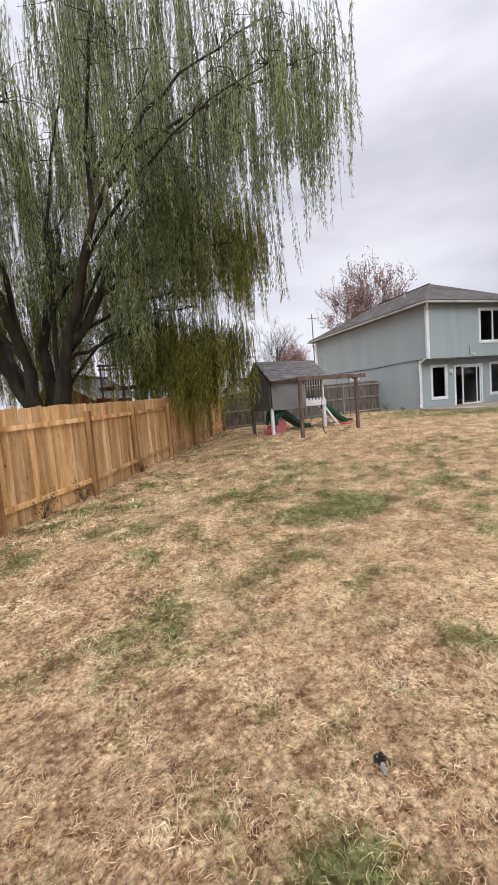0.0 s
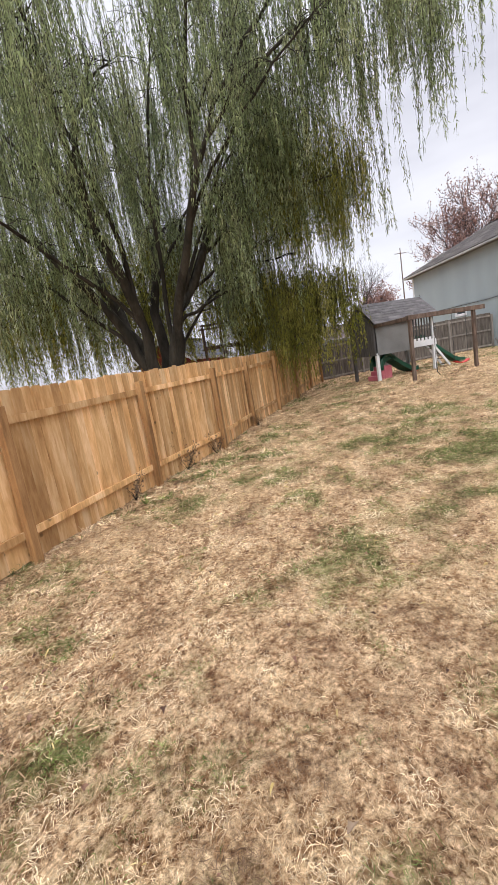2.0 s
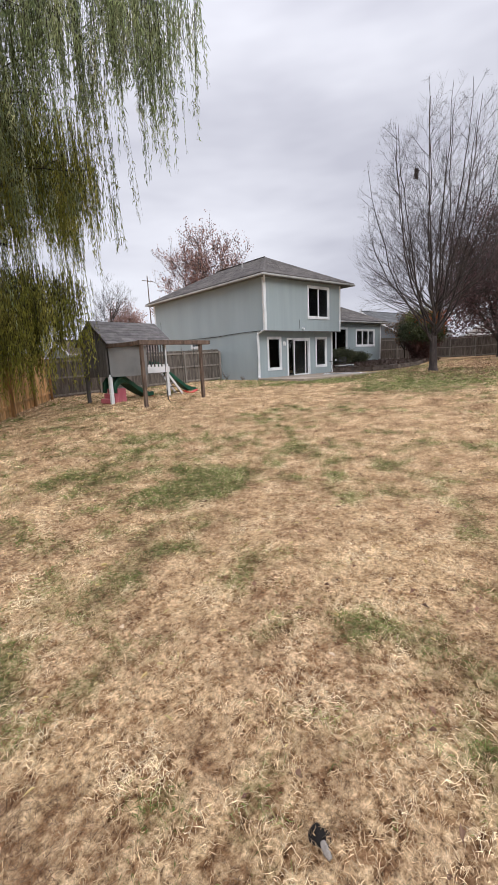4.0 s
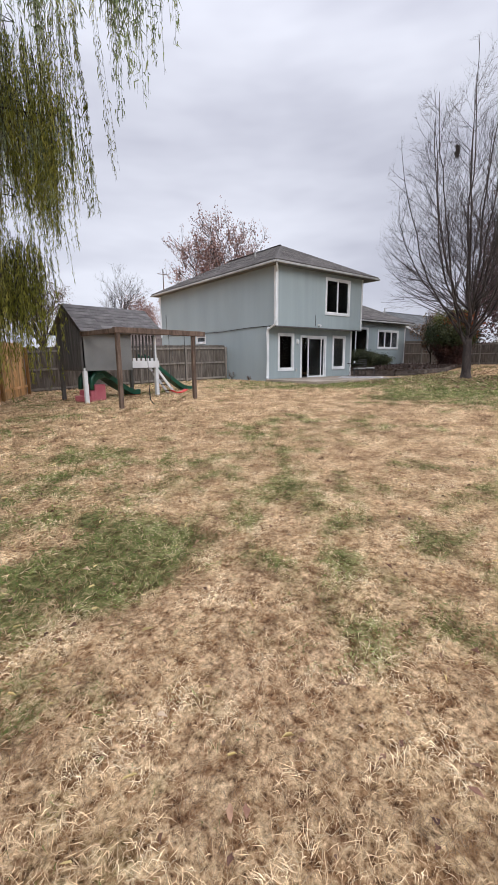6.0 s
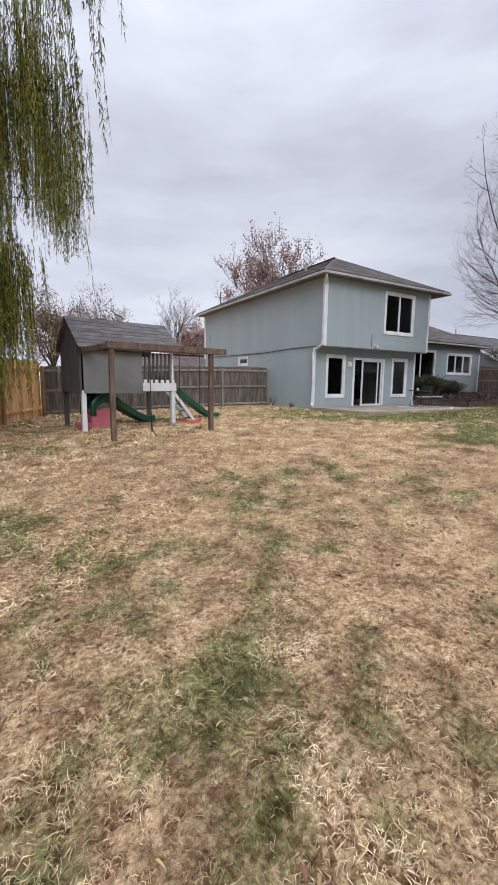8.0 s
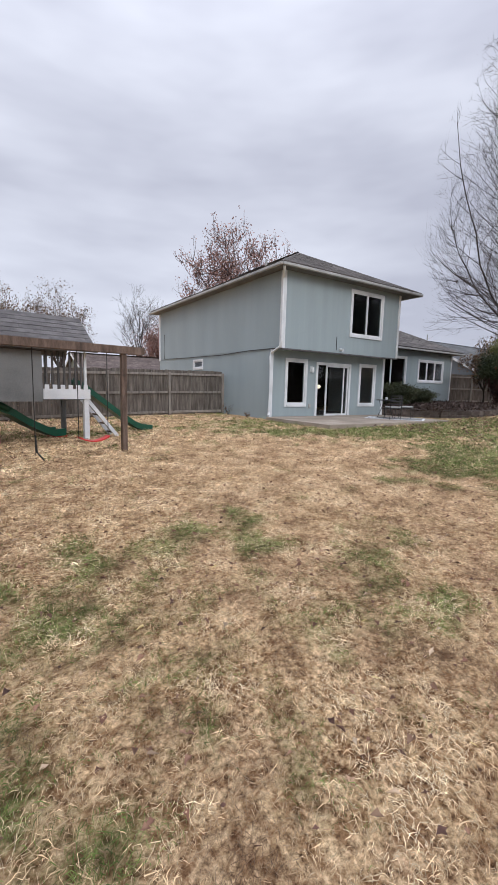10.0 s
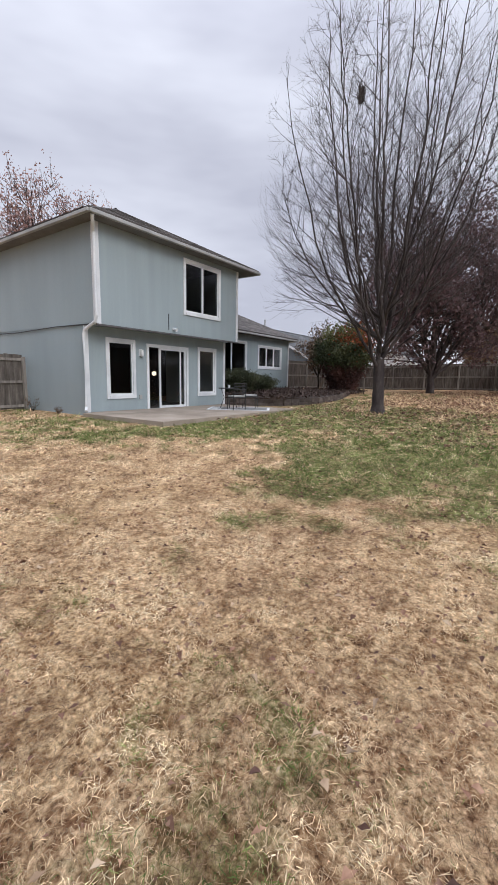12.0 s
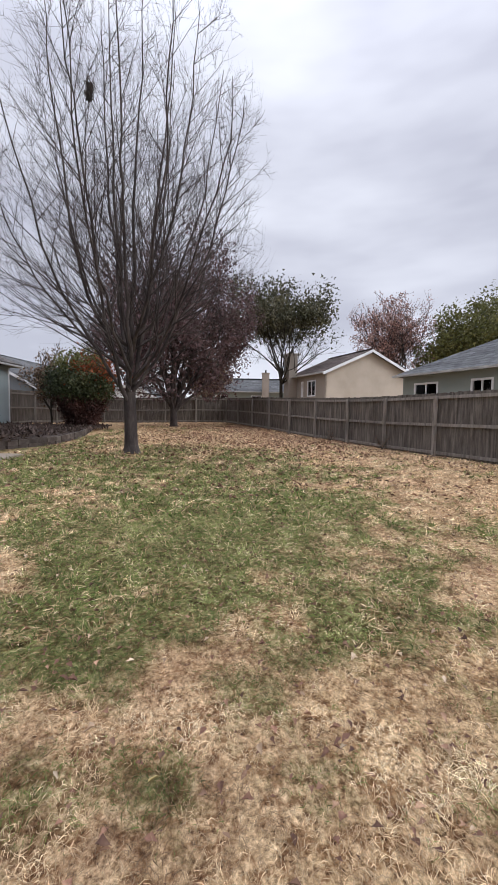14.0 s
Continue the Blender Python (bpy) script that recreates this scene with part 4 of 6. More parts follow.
    # roof
    ex0, ex1, ey0, ey1, ez = 14.42, 21.9, 16.07, 28.45, 5.66
    rx, ry0, ry1, rz = (ex0 + ex1) / 2, 19.8, 24.8, 7.5
    shingled("roof", [(ex0, ey0, ez), (ex1, ey0, ez), (rx, ry0, rz)], h)
    shingled("roof", [(ex0, ey1, ez), (ex0, ey0, ez), (rx, ry0, rz), (rx, ry1, rz)], h)
    shingled("roof", [(ex1, ey0, ez), (ex1, ey1, ez), (rx, ry1, rz), (rx, ry0, rz)], h)
    shingled("roof", [(ex1, ey1, ez), (ex0, ey1, ez), (rx, ry1, rz)], h, rows=False)
    P("soffit", boxes((ex0 + 0.05, ex1 - 0.05, ey0 + 0.05, ey1 - 0.05, ez - 0.14, ez - 0.1)), M_SOFFIT, "grey-brown soffit")
    gutter_run(h, [(ex0, ey1, ez - 0.1), (ex0, ey0 - 0.02, ez - 0.1), (ex1 + 0.02, ey0 - 0.02, ez - 0.1), (ex1, ey1, ez - 0.1)])
    # downpipe: from the gutter corner to the corner, down, across the jog and down to the ground
    for pts, nm in (([(14.55, 16.1, 5.5), (14.62, 16.2, 5.38), (14.79, 16.42, 5.2), (14.79, 16.43, 3.1), (14.79, 16.5, 2.95), (14.78, 17.0, 2.75), (14.78, 17.04, 2.6), (14.78, 17.04, 0.62), (14.7, 16.95, 0.5)], "downpipe"),):
        bm = bmesh.new()
        tube(bm, pts, 0.045, 8)
        P(nm, bm, M_WHITE, "white metal downpipe")
    # cable on the side wall, wall lamp, flood light, outlet, vents
    bm = bmesh.new()
    tube(bm, [(14.82, 27.2, 4.3), (14.82, 27.2, 2.97), (14.82, 24.0, 2.9), (14.82, 20.8, 2.86), (14.82, 18.5, 2.92), (14.82, 16.75, 2.9)], 0.016, 5)
    P("cable", bm, M_BLACK, "black cable along the side wall")
    bm = boxes((16.74, 16.86, YL - 0.03, YL, 2.15, 2.37))
    tube(bm, [(16.8, YL - 0.09, 2.14), (16.8, YL - 0.09, 2.2), (16.8, YL - 0.09, 2.34)], [0.04, 0.06, 0.045], 8)
    P("wall_lamp", bm, M_WHITE, "small white wall lantern")
    bm = boxes((17.62, 17.70, YU - 0.05, YU, 3.0, 3.08))
    tube(bm, [(17.66, YU - 0.05, 3.04), (17.66, YU - 0.13, 3.01), (17.66, YU - 0.16, 3.0)], [0.03, 0.05, 0.06], 8)
    P("flood_light", bm, M_WHITE, "white flood light")
    bm = bmesh.new()
    tube(bm, [(17.45, YU - 0.012, 3.0), (17.45, YU - 0.012, 3.5)], 0.012, 5)
    P("cable", bm, M_BLACK)
    P("outlet", boxes((16.72, 16.82, YL - 0.03, YL, 0.78, 0.92)), M_GUTTER, "small grey socket box")
    bm = bmesh.new()
    tube(bm, [(16.9, 20.5, 6.8), (16.9, 20.5, 7.15)], 0.05, 8)
    P("vent_pipe", bm, M_GUTTER, "short roof vent pipe")
    # wing
    WY, WX1, WZ = 20.35, 31.65, 4.0
    wl2, ws = (24.3, 27.05, 1.30, 3.55), (28.15, 30.78, 2.08, 3.46)
    P("wall", wall_with_holes(X1, WX1, WY, WY + 0.15, 0.3, WZ, [(w[0] + t, w[1] - t, w[2] + t, w[3] - t) for w in (wl2, ws)]), M_SIDING, "grey-green wall of the low wing")
    P("wall", boxes((WX1 - 0.15, WX1, WY + 0.15, 30.0, 0.3, WZ)), M_SIDING_SIDE)
    # added near-black sheet that stands in for the dark inside the wing
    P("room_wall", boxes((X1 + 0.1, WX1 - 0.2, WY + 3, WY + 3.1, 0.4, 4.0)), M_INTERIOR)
    window(h, "window", *wl2, WY, 2, label="large dark window in a white frame")
    window(h, "window", *ws, WY, 3, label="three-light window in a white frame", frame_w=0.06)
    P("corner_trim", boxes((WX1 - 0.08, WX1 + 0.02, WY - 0.025, WY, 0.7, WZ - 0.15)), M_WHITE)
    a0, a1, b0, b1 = X1 + 0.0, 32.1, 19.85, 30.5
    k = 5.3
    shingled("roof", [(a0, b0, WZ + 0.05), (a1, b0, WZ + 0.05), (a1 - k, b0 + k, WZ + 0.05 + k / 2), (a0, b0 + k, WZ + 0.05 + k / 2)], h)
    shingled("roof", [(a1, b0, WZ + 0.05), (a1, b1, WZ + 0.05), (a1 - k, b0 + k, WZ + 0.05 + k / 2)], h)
    P("soffit", boxes((a0 + 0.02, a1 - 0.05, b0 + 0.05, b0 + 0.6, WZ - 0.08, WZ - 0.04)), M_SOFFIT)
    gutter_run(h, [(a0 + 0.9, b0 - 0.02, WZ - 0.06), (a1, b0 - 0.02, WZ - 0.06), (a1, b1, WZ - 0.06)])
    bm = bmesh.new()
    tube(bm, [(30.4, 21.4, 4.7), (30.4, 21.4, 5.2)], 0.04, 6)
    P("vent_pipe", bm, M_GUTTER)
    return h


main_house()

# ---- playset ----
def playset():
    p = empty("playset", (5.535, 14.374, 0.15), "wooden playset with a shingled playhouse on stilts, swing beam and slide", "playset", rz=8.2)

    def P(name, bm, mat, label="", bevel=0.0, smooth=False):
        return part(name, bm, mat, p, label, bevel, smooth)
    for x, y, top in ((0.0, -1.98, 1.9), (2.44, -1.98, 1.92)):
        P("post", boxes((x - 0.05, x + 0.05, y - 0.05, y + 0.05, -0.1, top)), M_BEAM, "dark weathered timber post", 0.005)
    for x, y, mt, z1 in ((0, 0, M_WHITE, 1.0), (2.44, 0, M_WHITE, 1.0), (0.0, 1.6, M_DARKPANEL, 1.0), (2.44, 1.6, M_PANEL, 1.0)):
        P("leg", boxes((x - 0.055, x + 0.055, y - 0.055, y + 0.055, -0.1, z1)), mt, "painted timber leg", 0.005)
    P("beam", boxes((-0.1, 2.85, -2.06, -1.92, 1.9, 2.04)), M_BEAM, "dark weathered swing beam", 0.006)
    P("beam", boxes((-0.06, 0.02, -1.92, -0.05, 1.9, 2.02)), M_BEAM, "", 0.006)
    P("deck", boxes((-0.06, 2.5, -0.04, 1.66, 0.96, 1.0)), M_DARKPANEL, "dark deck boards")
    P("panel", boxes((0.0, 1.52, -0.07, -0.045, 0.93, 1.98)), M_PANEL, "light grey playhouse wall")
    bm = bmesh.new()
    prism(bm, [(-0.07, -0.045, 0.93), (-0.07, 1.65, 0.93), (-0.07, 1.65, 2.0), (-0.07, 0.8, 2.75), (-0.07, -0.045, 2.0)], (0.03, 0, 0))
    P("gable_wall", bm, M_DARKPANEL, "dark grey gable wall of upright planks")
    for i in range(11):
        y = -0.03 + i * 0.152
        P("plank", boxes((-0.083, -0.071, y, y + 0.145, 0.94, min(2.0 + 0.87 * min(y + 0.07, 1.67 - y - 0.07), 2.7))), M_DARKPANEL)
    P("panel", boxes((1.50, 1.53, -0.04, 1.6, 1.0, 1.98)), M_DARKPANEL, "dark inner wall")
    P("panel", boxes((0.0, 1.52, 1.62, 1.65, 1.0, 1.98)), M_DARKPANEL)
    for x in (1.62, 1.74, 1.86, 1.98, 2.1, 2.22, 2.34):
        P("baluster", boxes((x - 0.02, x + 0.02, -0.03, 0.0, 1.22, 2.0)), M_DARKPANEL)
    P("post", boxes((2.41, 2.46, -0.03, 0.03, 1.0, 2.02)), M_WHITE, "thin white upright")
    P("post", boxes((2.02, 2.09, 1.58, 1.64, 1.0, 2.02)), M_PANEL)
    P("skirt_board", boxes((1.53, 2.52, -0.075, -0.05, 0.98, 1.20)), M_WHITE, "white notched skirt board")
    for i in range(6):
        x = 1.56 + i * 0.163
        P("picket_tip", boxes((x, x + 0.09, -0.074, -0.051, 1.20, 1.29)), M_WHITE)
    # roof
    for pl in (([(-0.17, -0.32, 2.03), (2.62, -0.32, 2.03), (2.62, 0.8, 2.86), (-0.17, 0.8, 2.86)]), ([(2.62, 1.92, 2.03), (-0.17, 1.92, 2.03), (-0.17, 0.8, 2.86), (2.62, 0.8, 2.86)])):
        W = p.matrix_world
        shingled("roof", [tuple(W @ Vector(q)) for q in pl], p, M_PLAYROOF, 0.03, course=0.17, tab=0.6, pieces=True)
    # slide
    bm = bmesh.new()
    path = [(2.42, 0.9, 1.32), (2.68, 0.9, 1.22), (3.05, 0.9, 0.92), (3.55, 0.9, 0.55), (4.0, 0.9, 0.24), (4.25, 0.9, 0.14), (4.5, 0.9, 0.13)]
    prof = [(-0.19, 0.13), (-0.19, -0.03), (0.19, -0.03), (0.19, 0.13), (0.16, 0.13), (0.16, 0.0), (-0.16, 0.0), (-0.16, 0.13)]
    rings = [[bm.verts.new((x, y + a, z + b)) for a, b in prof] for x, y, z in path]
    for a, b in zip(rings, rings[1:]):
        for k in range(8):
            bm.faces.new((a[k], a[(k + 1) % 8], b[(k + 1) % 8], b[k]))
    bm.faces.new(rings[0])
    bm.faces.new(rings[-1][::-1])
    P("slide", bm, M_GREEN, "dark green plastic slide")
    # ladder
    for s in (-0.2, 0.2):
        bm = bmesh.new()
        beam(bm, (2.5, 0.3 + s, 0.98), (3.3, 0.3 + s, -0.02), 0.04, 0.08)
        P("ladder_rail", bm, M_WHITE, "white ladder rail")
    for i in range(4):
        f = (i + 0.7) / 4.6
        x, z = 2.5 + 0.8 * f, 0.98 - f
        P("rung", boxes((x - 0.04, x + 0.04, 0.12, 0.48, z - 0.015, z + 0.015)), M_BEAM, "dark ladder rung")
    # swings
    for x0, x1, zs, mt, lab in ((1.58, 2.12, 0.27, M_REDP, "red plastic swing seat"), (0.86, 0.98, 0.1, M_BLACK, "black rope swing loop")):
        sw = new("swing")
        sw.parent = p
        tagged(sw, lab)
        for x in ((x0, x1) if mt is M_REDP else (x0,)):
            bm = bmesh.new()
            tube(bm, [(x, -1.98, 1.92), (x, -1.98, zs + (0.06 if mt is M_REDP else 0.0))], 0.008, 5)
            part("chain", bm, M_BLACK, sw, "thin dark chain")
        bm = bmesh.new()
        if mt is M_REDP:
            n = 8
            for i in range(n):
                a, b = i / n, (i + 1) / n
                za, zb = zs + 0.08 * (2 * a - 1) ** 2, zs + 0.08 * (2 * b - 1) ** 2
                prism(bm, [(x0 + (x1 - x0) * a, -2.06, za), (x0 + (x1 - x0) * b, -2.06, zb), (x0 + (x1 - x0) * b, -2.06, zb + 0.025), (x0 + (x1 - x0) * a, -2.06, za + 0.025)], (0, 0.16, 0))
        else:
            tube(bm, [(x0, -1.98, 0.45), (x0 + 0.02, -1.98, 0.15), (x0 + 0.1, -1.98, 0.04), (x0 + 0.13, -1.98, 0.0)], 0.014, 6)
        part("seat", bm, mt, sw)
    return p


M_PLAYTAB = material("shingle_tab", [(0.09, 0.085, 0.085), (0.14, 0.13, 0.13), (0.19, 0.18, 0.175)], 0.95, 3, 6, 50, 0.5, objvar=0.16)
M_PLAYROOF = material("playhouse_shingle", [(0.09, 0.085, 0.085), (0.14, 0.13, 0.13), (0.19, 0.18, 0.175)], 0.95, 3, 6, 50, 0.5, island=0.3)
playset()


def toddler_slide():
    t = empty("toddler_slide", (6.0, 15.0, g1z(6.0, 15.0)), "small plastic toddler slide, green chute on a faded red step block", "slide", rz=20)
    t.scale = (1.2, 1.2, 1.2)
    bm = bmesh.new()
    for i, (x0, x1, h) in enumerate(((-0.46, -0.32, 0.15), (-0.32, -0.18, 0.29), (-0.18, 0.14, 0.42))):
        box(bm, x0, x1, -0.24, 0.24, 0, h)
    part("step_block", bm, M_PINK, t, "faded red steps", 0.02)
    bm = bmesh.new()
    path = [(-0.2, 0, 0.47), (-0.05, 0, 0.60), (0.15, 0, 0.64), (0.35, 0, 0.56), (0.65, 0, 0.36), (0.95, 0, 0.2), (1.15, 0, 0.12), (1.35, 0, 0.13)]
    prof = [(-0.22, 0.1), (-0.22, -0.04), (0.22, -0.04), (0.22, 0.1), (0.17, 0.1), (0.17, 0.0), (-0.17, 0.0), (-0.17, 0.1)]
    rings = [[bm.verts.new((x, y + a, z + b)) for a, b in prof] for x, y, z in path]
    for a, b in zip(rings, rings[1:]):
        for k in range(8):
            bm.faces.new((a[k], a[(k + 1) % 8], b[(k + 1) % 8], b[k]))
    bm.faces.new(rings[0])
    bm.faces.new(rings[-1][::-1])
    part("chute", bm, M_GREEN, t, "green chute")
    for y in (-0.22, 0.22):
        bm = bmesh.new()
        tube(bm, [(-0.28, y, 0.3), (-0.26, y, 0.58), (-0.12, y, 0.74), (0.08, y, 0.76), (0.3, y, 0.62)], 0.06, 8)
        part("hand_hold", bm, M_GREEN, t, "dark green arched rail", smooth=True)
    part("foot", boxes((1.18, 1.4, -0.2, 0.2, 0.0, 0.09)), M_REDP, t, "red foot", 0.02)


toddler_slide()


# ---- patio and bed ----
def patio():
    tagged(finish("patio", boxes((14.6, 20.9, 13.7, 16.95, 0.1, 0.455), (14.95, 21.0, 16.95, 17.09, 0.1, 0.455)), M_CONCRETE, bevel=0.01), "pale concrete patio slab before the sliding door", "pavement", kind="structure")


patio()


M_DEADMULCH = material("bed_litter", [(0.03, 0.021, 0.018), (0.07, 0.048, 0.04), (0.15, 0.11, 0.09)], 0.9, 3, 4, 20, 0.0, island=0.4)


def raised_bed():
    rng = random.Random(4)
    b = empty("raised_bed", (21.4, 15.8, 0.45), "low curved raised bed edged with dark blocks, full of mulch", "garden bed")
    inv = b.matrix_world.inverted()
    line = [(21.2, 17.6), (21.3, 16.2), (22.2, 15.0), (24.0, 14.4), (26.5, 14.5), (29.0, 15.1), (31.5, 15.9)]
    pts = []
    for (x0, y0), (x1, y1) in zip(line, line[1:]):
        n = max(1, round(math.hypot(x1 - x0, y1 - y0) / 0.4))
        pts += [(x0 + (x1 - x0) * i / n, y0 + (y1 - y0) * i / n) for i in range(n)]
    pts.append(line[-1])
    bm = bmesh.new()
    top = [(x, y + 0.02, 0.74) for x, y in line] + [(31.6, 20.3, 0.95), (21.2, 20.3, 0.76)]
    prism(bm, top, (0, 0, -0.5))
    bm.transform(inv)
    part("mulch", bm, M_MULCH, b, "dark mulch and fallen leaves")
    for (x0, y0), (x1, y1) in zip(pts, pts[1:]):
        a = math.atan2(y1 - y0, x1 - x0)
        L = math.hypot(x1 - x0, y1 - y0)
        z = g1z(x0, y0) - 0.05
        for c in range(2):
            bm = bmesh.new()
            box(bm, 0.004, L - 0.004, -0.12, 0.0, 0, 0.155, inv @ pose(x0, y0, z + c * 0.16, 0, 0, math.degrees(a)) @ Matrix.Translation((0, rng.uniform(-0.015, 0.015), 0)))
            part("block", bm, M_STONE, b)
    nr = np.random.default_rng(14)
    s = Soup()
    k = 5000
    x, y = nr.uniform(21.4, 31, k), nr.uniform(14.6, 20.0, k)
    c = np.stack([x, y, 0.77 + 0.012 * (x - 21) + nr.uniform(0, 0.08, k)], 1)
    leaves(s, c - np.array(b.matrix_world.translation), 0.16, nr, aspect=0.6)
    s.mesh("fallen_leaf", M_DEADMULCH, b, "dead leaves and stalks on the bed")["kind"] = "stuff"
    return b


raised_bed()


def bush(name, at, z0, rx, ry, h, mat, label, seed, n=9000, leaf=0.09, stems=14, berries=False, lean=0.0):
    rng = np.random.default_rng(seed)
    t = empty(name, (at[0], at[1], z0), label, "shrub")
    wood = Soup()
    P = []
    for i in range(stems):
        a = rng.uniform(0, 6.28)
        o = math.sqrt(rng.uniform(0, 1))
        end = np.array([math.cos(a) * rx * o, math.sin(a) * ry * o, h * (1 - 0.35 * o * o) * rng.uniform(0.8, 1.05)])
        tt = np.linspace(0, 1, 7)[:, None]
        p = tt * end + (1 - tt) * tt * np.array([end[0] * 0.3, end[1] * 0.3, 0.0]) + rng.normal(size=(7, 3)) * 0.03
        limb(wood, p, 0.03, 0.006, 5)
        for j in range(1, 7):
            P.append(p[j] + rng.normal(size=(n // stems // 6, 3)) * [rx * 0.2, ry * 0.2, h * 0.09])
    wood.mesh("stem", M_BARK, t)
    P = np.concatenate(P)
    P = P[P[:, 2] > 0.03]
    s = Soup()
    leaves(s, P, leaf, rng, aspect=0.6)
    s.mesh("foliage", mat, t)
    if berries:
        s = Soup()
        k = 900
        q = rng.normal(size=(k, 3)) * [0.55, 0.5, 0.3] + [0.1, -0.5, h * 0.83]
        leaves(s, q, 0.1, rng, aspect=0.8)
        s.mesh("red_leaf", M_ORANGE, t, "cluster of orange-red leaves")
    return t


M_DEEPGREEN = material("deep_green_leaf", [(0.02, 0.028, 0.01), (0.04, 0.05, 0.018), (0.08, 0.085, 0.035)], 0.6, 1.0, 4, 9, 0.0, shift=False, island=0.4)
M_OLIVE = material("olive_leaf", [(0.05, 0.055, 0.014), (0.10, 0.105, 0.03), (0.19, 0.18, 0.06)], 0.6, 1.0, 4, 9, 0.0, shift=False, island=0.4, translucent=0.3)
M_DARKRED = material("dark_red_stem_leaf", [(0.03, 0.014, 0.012), (0.07, 0.03, 0.025), (0.12, 0.055, 0.04)], 0.7, 1.0, 4, 9, 0.0, shift=False, island=0.4)


def tall_shrub():
    """Vase-shaped: dark red inside and below, dark green sides, olive and orange on top."""
    rng = np.random.default_rng(33)
    t = empty("tall_shrub", (29.9, 15.75, 0.7), "tall vase-shaped dark green shrub turning olive and orange-red on top", "shrub")
    wood = Soup()
    low, mid, top = [], [], []
    for i in range(90):
        a = rng.uniform(0, 6.28)
        o = math.sqrt(rng.uniform(0, 1))
        end = np.array([math.cos(a) * 1.75 * o, math.sin(a) * 1.4 * o, 3.75 * (1 - 0.3 * o * o) * rng.uniform(0.72, 1.03)])
        tt = np.linspace(0, 1, 9)[:, None]
        p = np.array([math.cos(a) * 0.45, math.sin(a) * 0.35, 0]) * (1 - tt) + end * tt
        p[:, :2] *= (0.55 + 0.45 * tt ** 0.7)
        p += rng.normal(size=(9, 3)) * 0.03
        limb(wood, p, 0.03, 0.006, 5)
        for j in range(1, 9):
            q = p[j] + rng.normal(size=(100, 3)) * [0.16, 0.16, 0.2]
            (low if p[j][2] < 1.7 else mid if p[j][2] < 2.9 else top).append(q)
    wood.mesh("stem", M_BARK, t)
    for nm, P, mat, size, lab in (("inner_foliage", low, M_DARKRED, 0.1, "dark reddish lower foliage"), ("foliage", mid, M_DEEPGREEN, 0.11, "dark green foliage"), ("top_foliage", top, M_OLIVE, 0.11, "olive-green top foliage")):
        P = np.concatenate(P)
        P = P[P[:, 2] > 0.03]
        s = Soup()
        leaves(s, P, size, rng, aspect=0.7)
        s.mesh(nm, mat, t, lab)
    s = Soup()
    q = rng.normal(size=(1800, 3)) * [0.55, 0.5, 0.33] + [-0.15, -0.7, 2.85]
    leaves(s, q, 0.12, rng, aspect=0.8)
    s.mesh("red_leaf", M_ORANGE, t, "cluster of orange-red leaves")


M_ORANGE = material("orange_leaf", [(0.19, 0.042, 0.018), (0.33, 0.095, 0.035)], 0.7, 1, 3, 9, 0.0, island=0.3, translucent=0.3)
bush("bush", (23.6, 18.4), 0.8, 1.3, 0.8, 1.0, M_DKLEAF, "low rounded green bush in the raised bed by the house wall", 31, 26000, 0.09, 30)
bush("bush", (26.2, 18.7), 0.8, 0.9, 0.6, 0.8, M_DKLEAF, "smaller green bush in the raised bed", 32, 14000, 0.08, 24)
tall_shrub()

leafy_tree("young_tree", (31.4, 18.0), 4.9, 1.7, M_BROWNLEAF, M_BARK, "thin dark half-leafless young tree behind the shrub", 51, 2600, 0.11, 0.05, 0.2, 0.5, 8, clump=0.12)

# ---- trees ----
willow()
bare_maple()
leafy_tree("autumn_tree", (21.5, 31.1), 13.8, 5.3, M_REDLEAF, M_GREYBARK, "half-bare tree with russet leaves behind the house", 41, 16000, 0.125, 0.2, 0.14, 0.5, 12, clump=0.16, up=0.8, twig=0.02)
leafy_tree("bare_tree", (21.6, 52.0), 12.6, 4.6, None, M_GREYBARK, "small bare tree beyond the fence", 42, 0, 0.1, 0.14, 0.2, 0.45, 7, up=0.7, twig=0.012)
leafy_tree("maroon_tree", (34.8, 12.2), 14.2, 5.3, M_PURPLE, M_GREYBARK, "large spreading tree with dull maroon leaves", 43, 27000, 0.16, 0.22, 0.08, 0.5, 20, clump=0.3, skirt=13000)
leafy_tree("green_tree", (45.8, 4.9), 14.2, 6.6, M_TREEGREEN, M_BARK, "dull dark green leafy tree behind the back fence", 44, 15000, 0.22, 0.15, 0.3, 0.5, 13, clump=0.42, mid=0.70, tufts=0.2)
leafy_tree("autumn_tree", (66.5, -12.0), 19.5, 7.0, M_REDLEAF, M_GREYBARK, "half-bare brown-leaved tree beyond the beige house", 45, 12000, 0.22, 0.3, 0.2, 0.5, 14, clump=0.3, twig=0.035)
leafy_tree("evergreen_tree", (61.0, -21.5), 17.3, 9.0, M_OLIVE, M_BARK, "broad dark green tree beyond the sage house", 46, 42000, 0.32, 0.3, 0.12, 0.55, 18, clump=0.6)
leafy_tree("far_tree", (9.0, 62.0), 14.5, 5.5, M_BROWNLEAF, M_GREYBARK, "thin brown-leaved tree beyond the playset", 47, 6000, 0.2, 0.25, 0.2, 0.5, 12, clump=0.3)
leafy_tree("far_tree", (15.0, 63.0), 15.5, 5.0, M_BROWNLEAF, M_GREYBARK, "thin brown-leaved tree beyond the playset", 48, 4000, 0.2, 0.25, 0.2, 0.5, 12, clump=0.3)
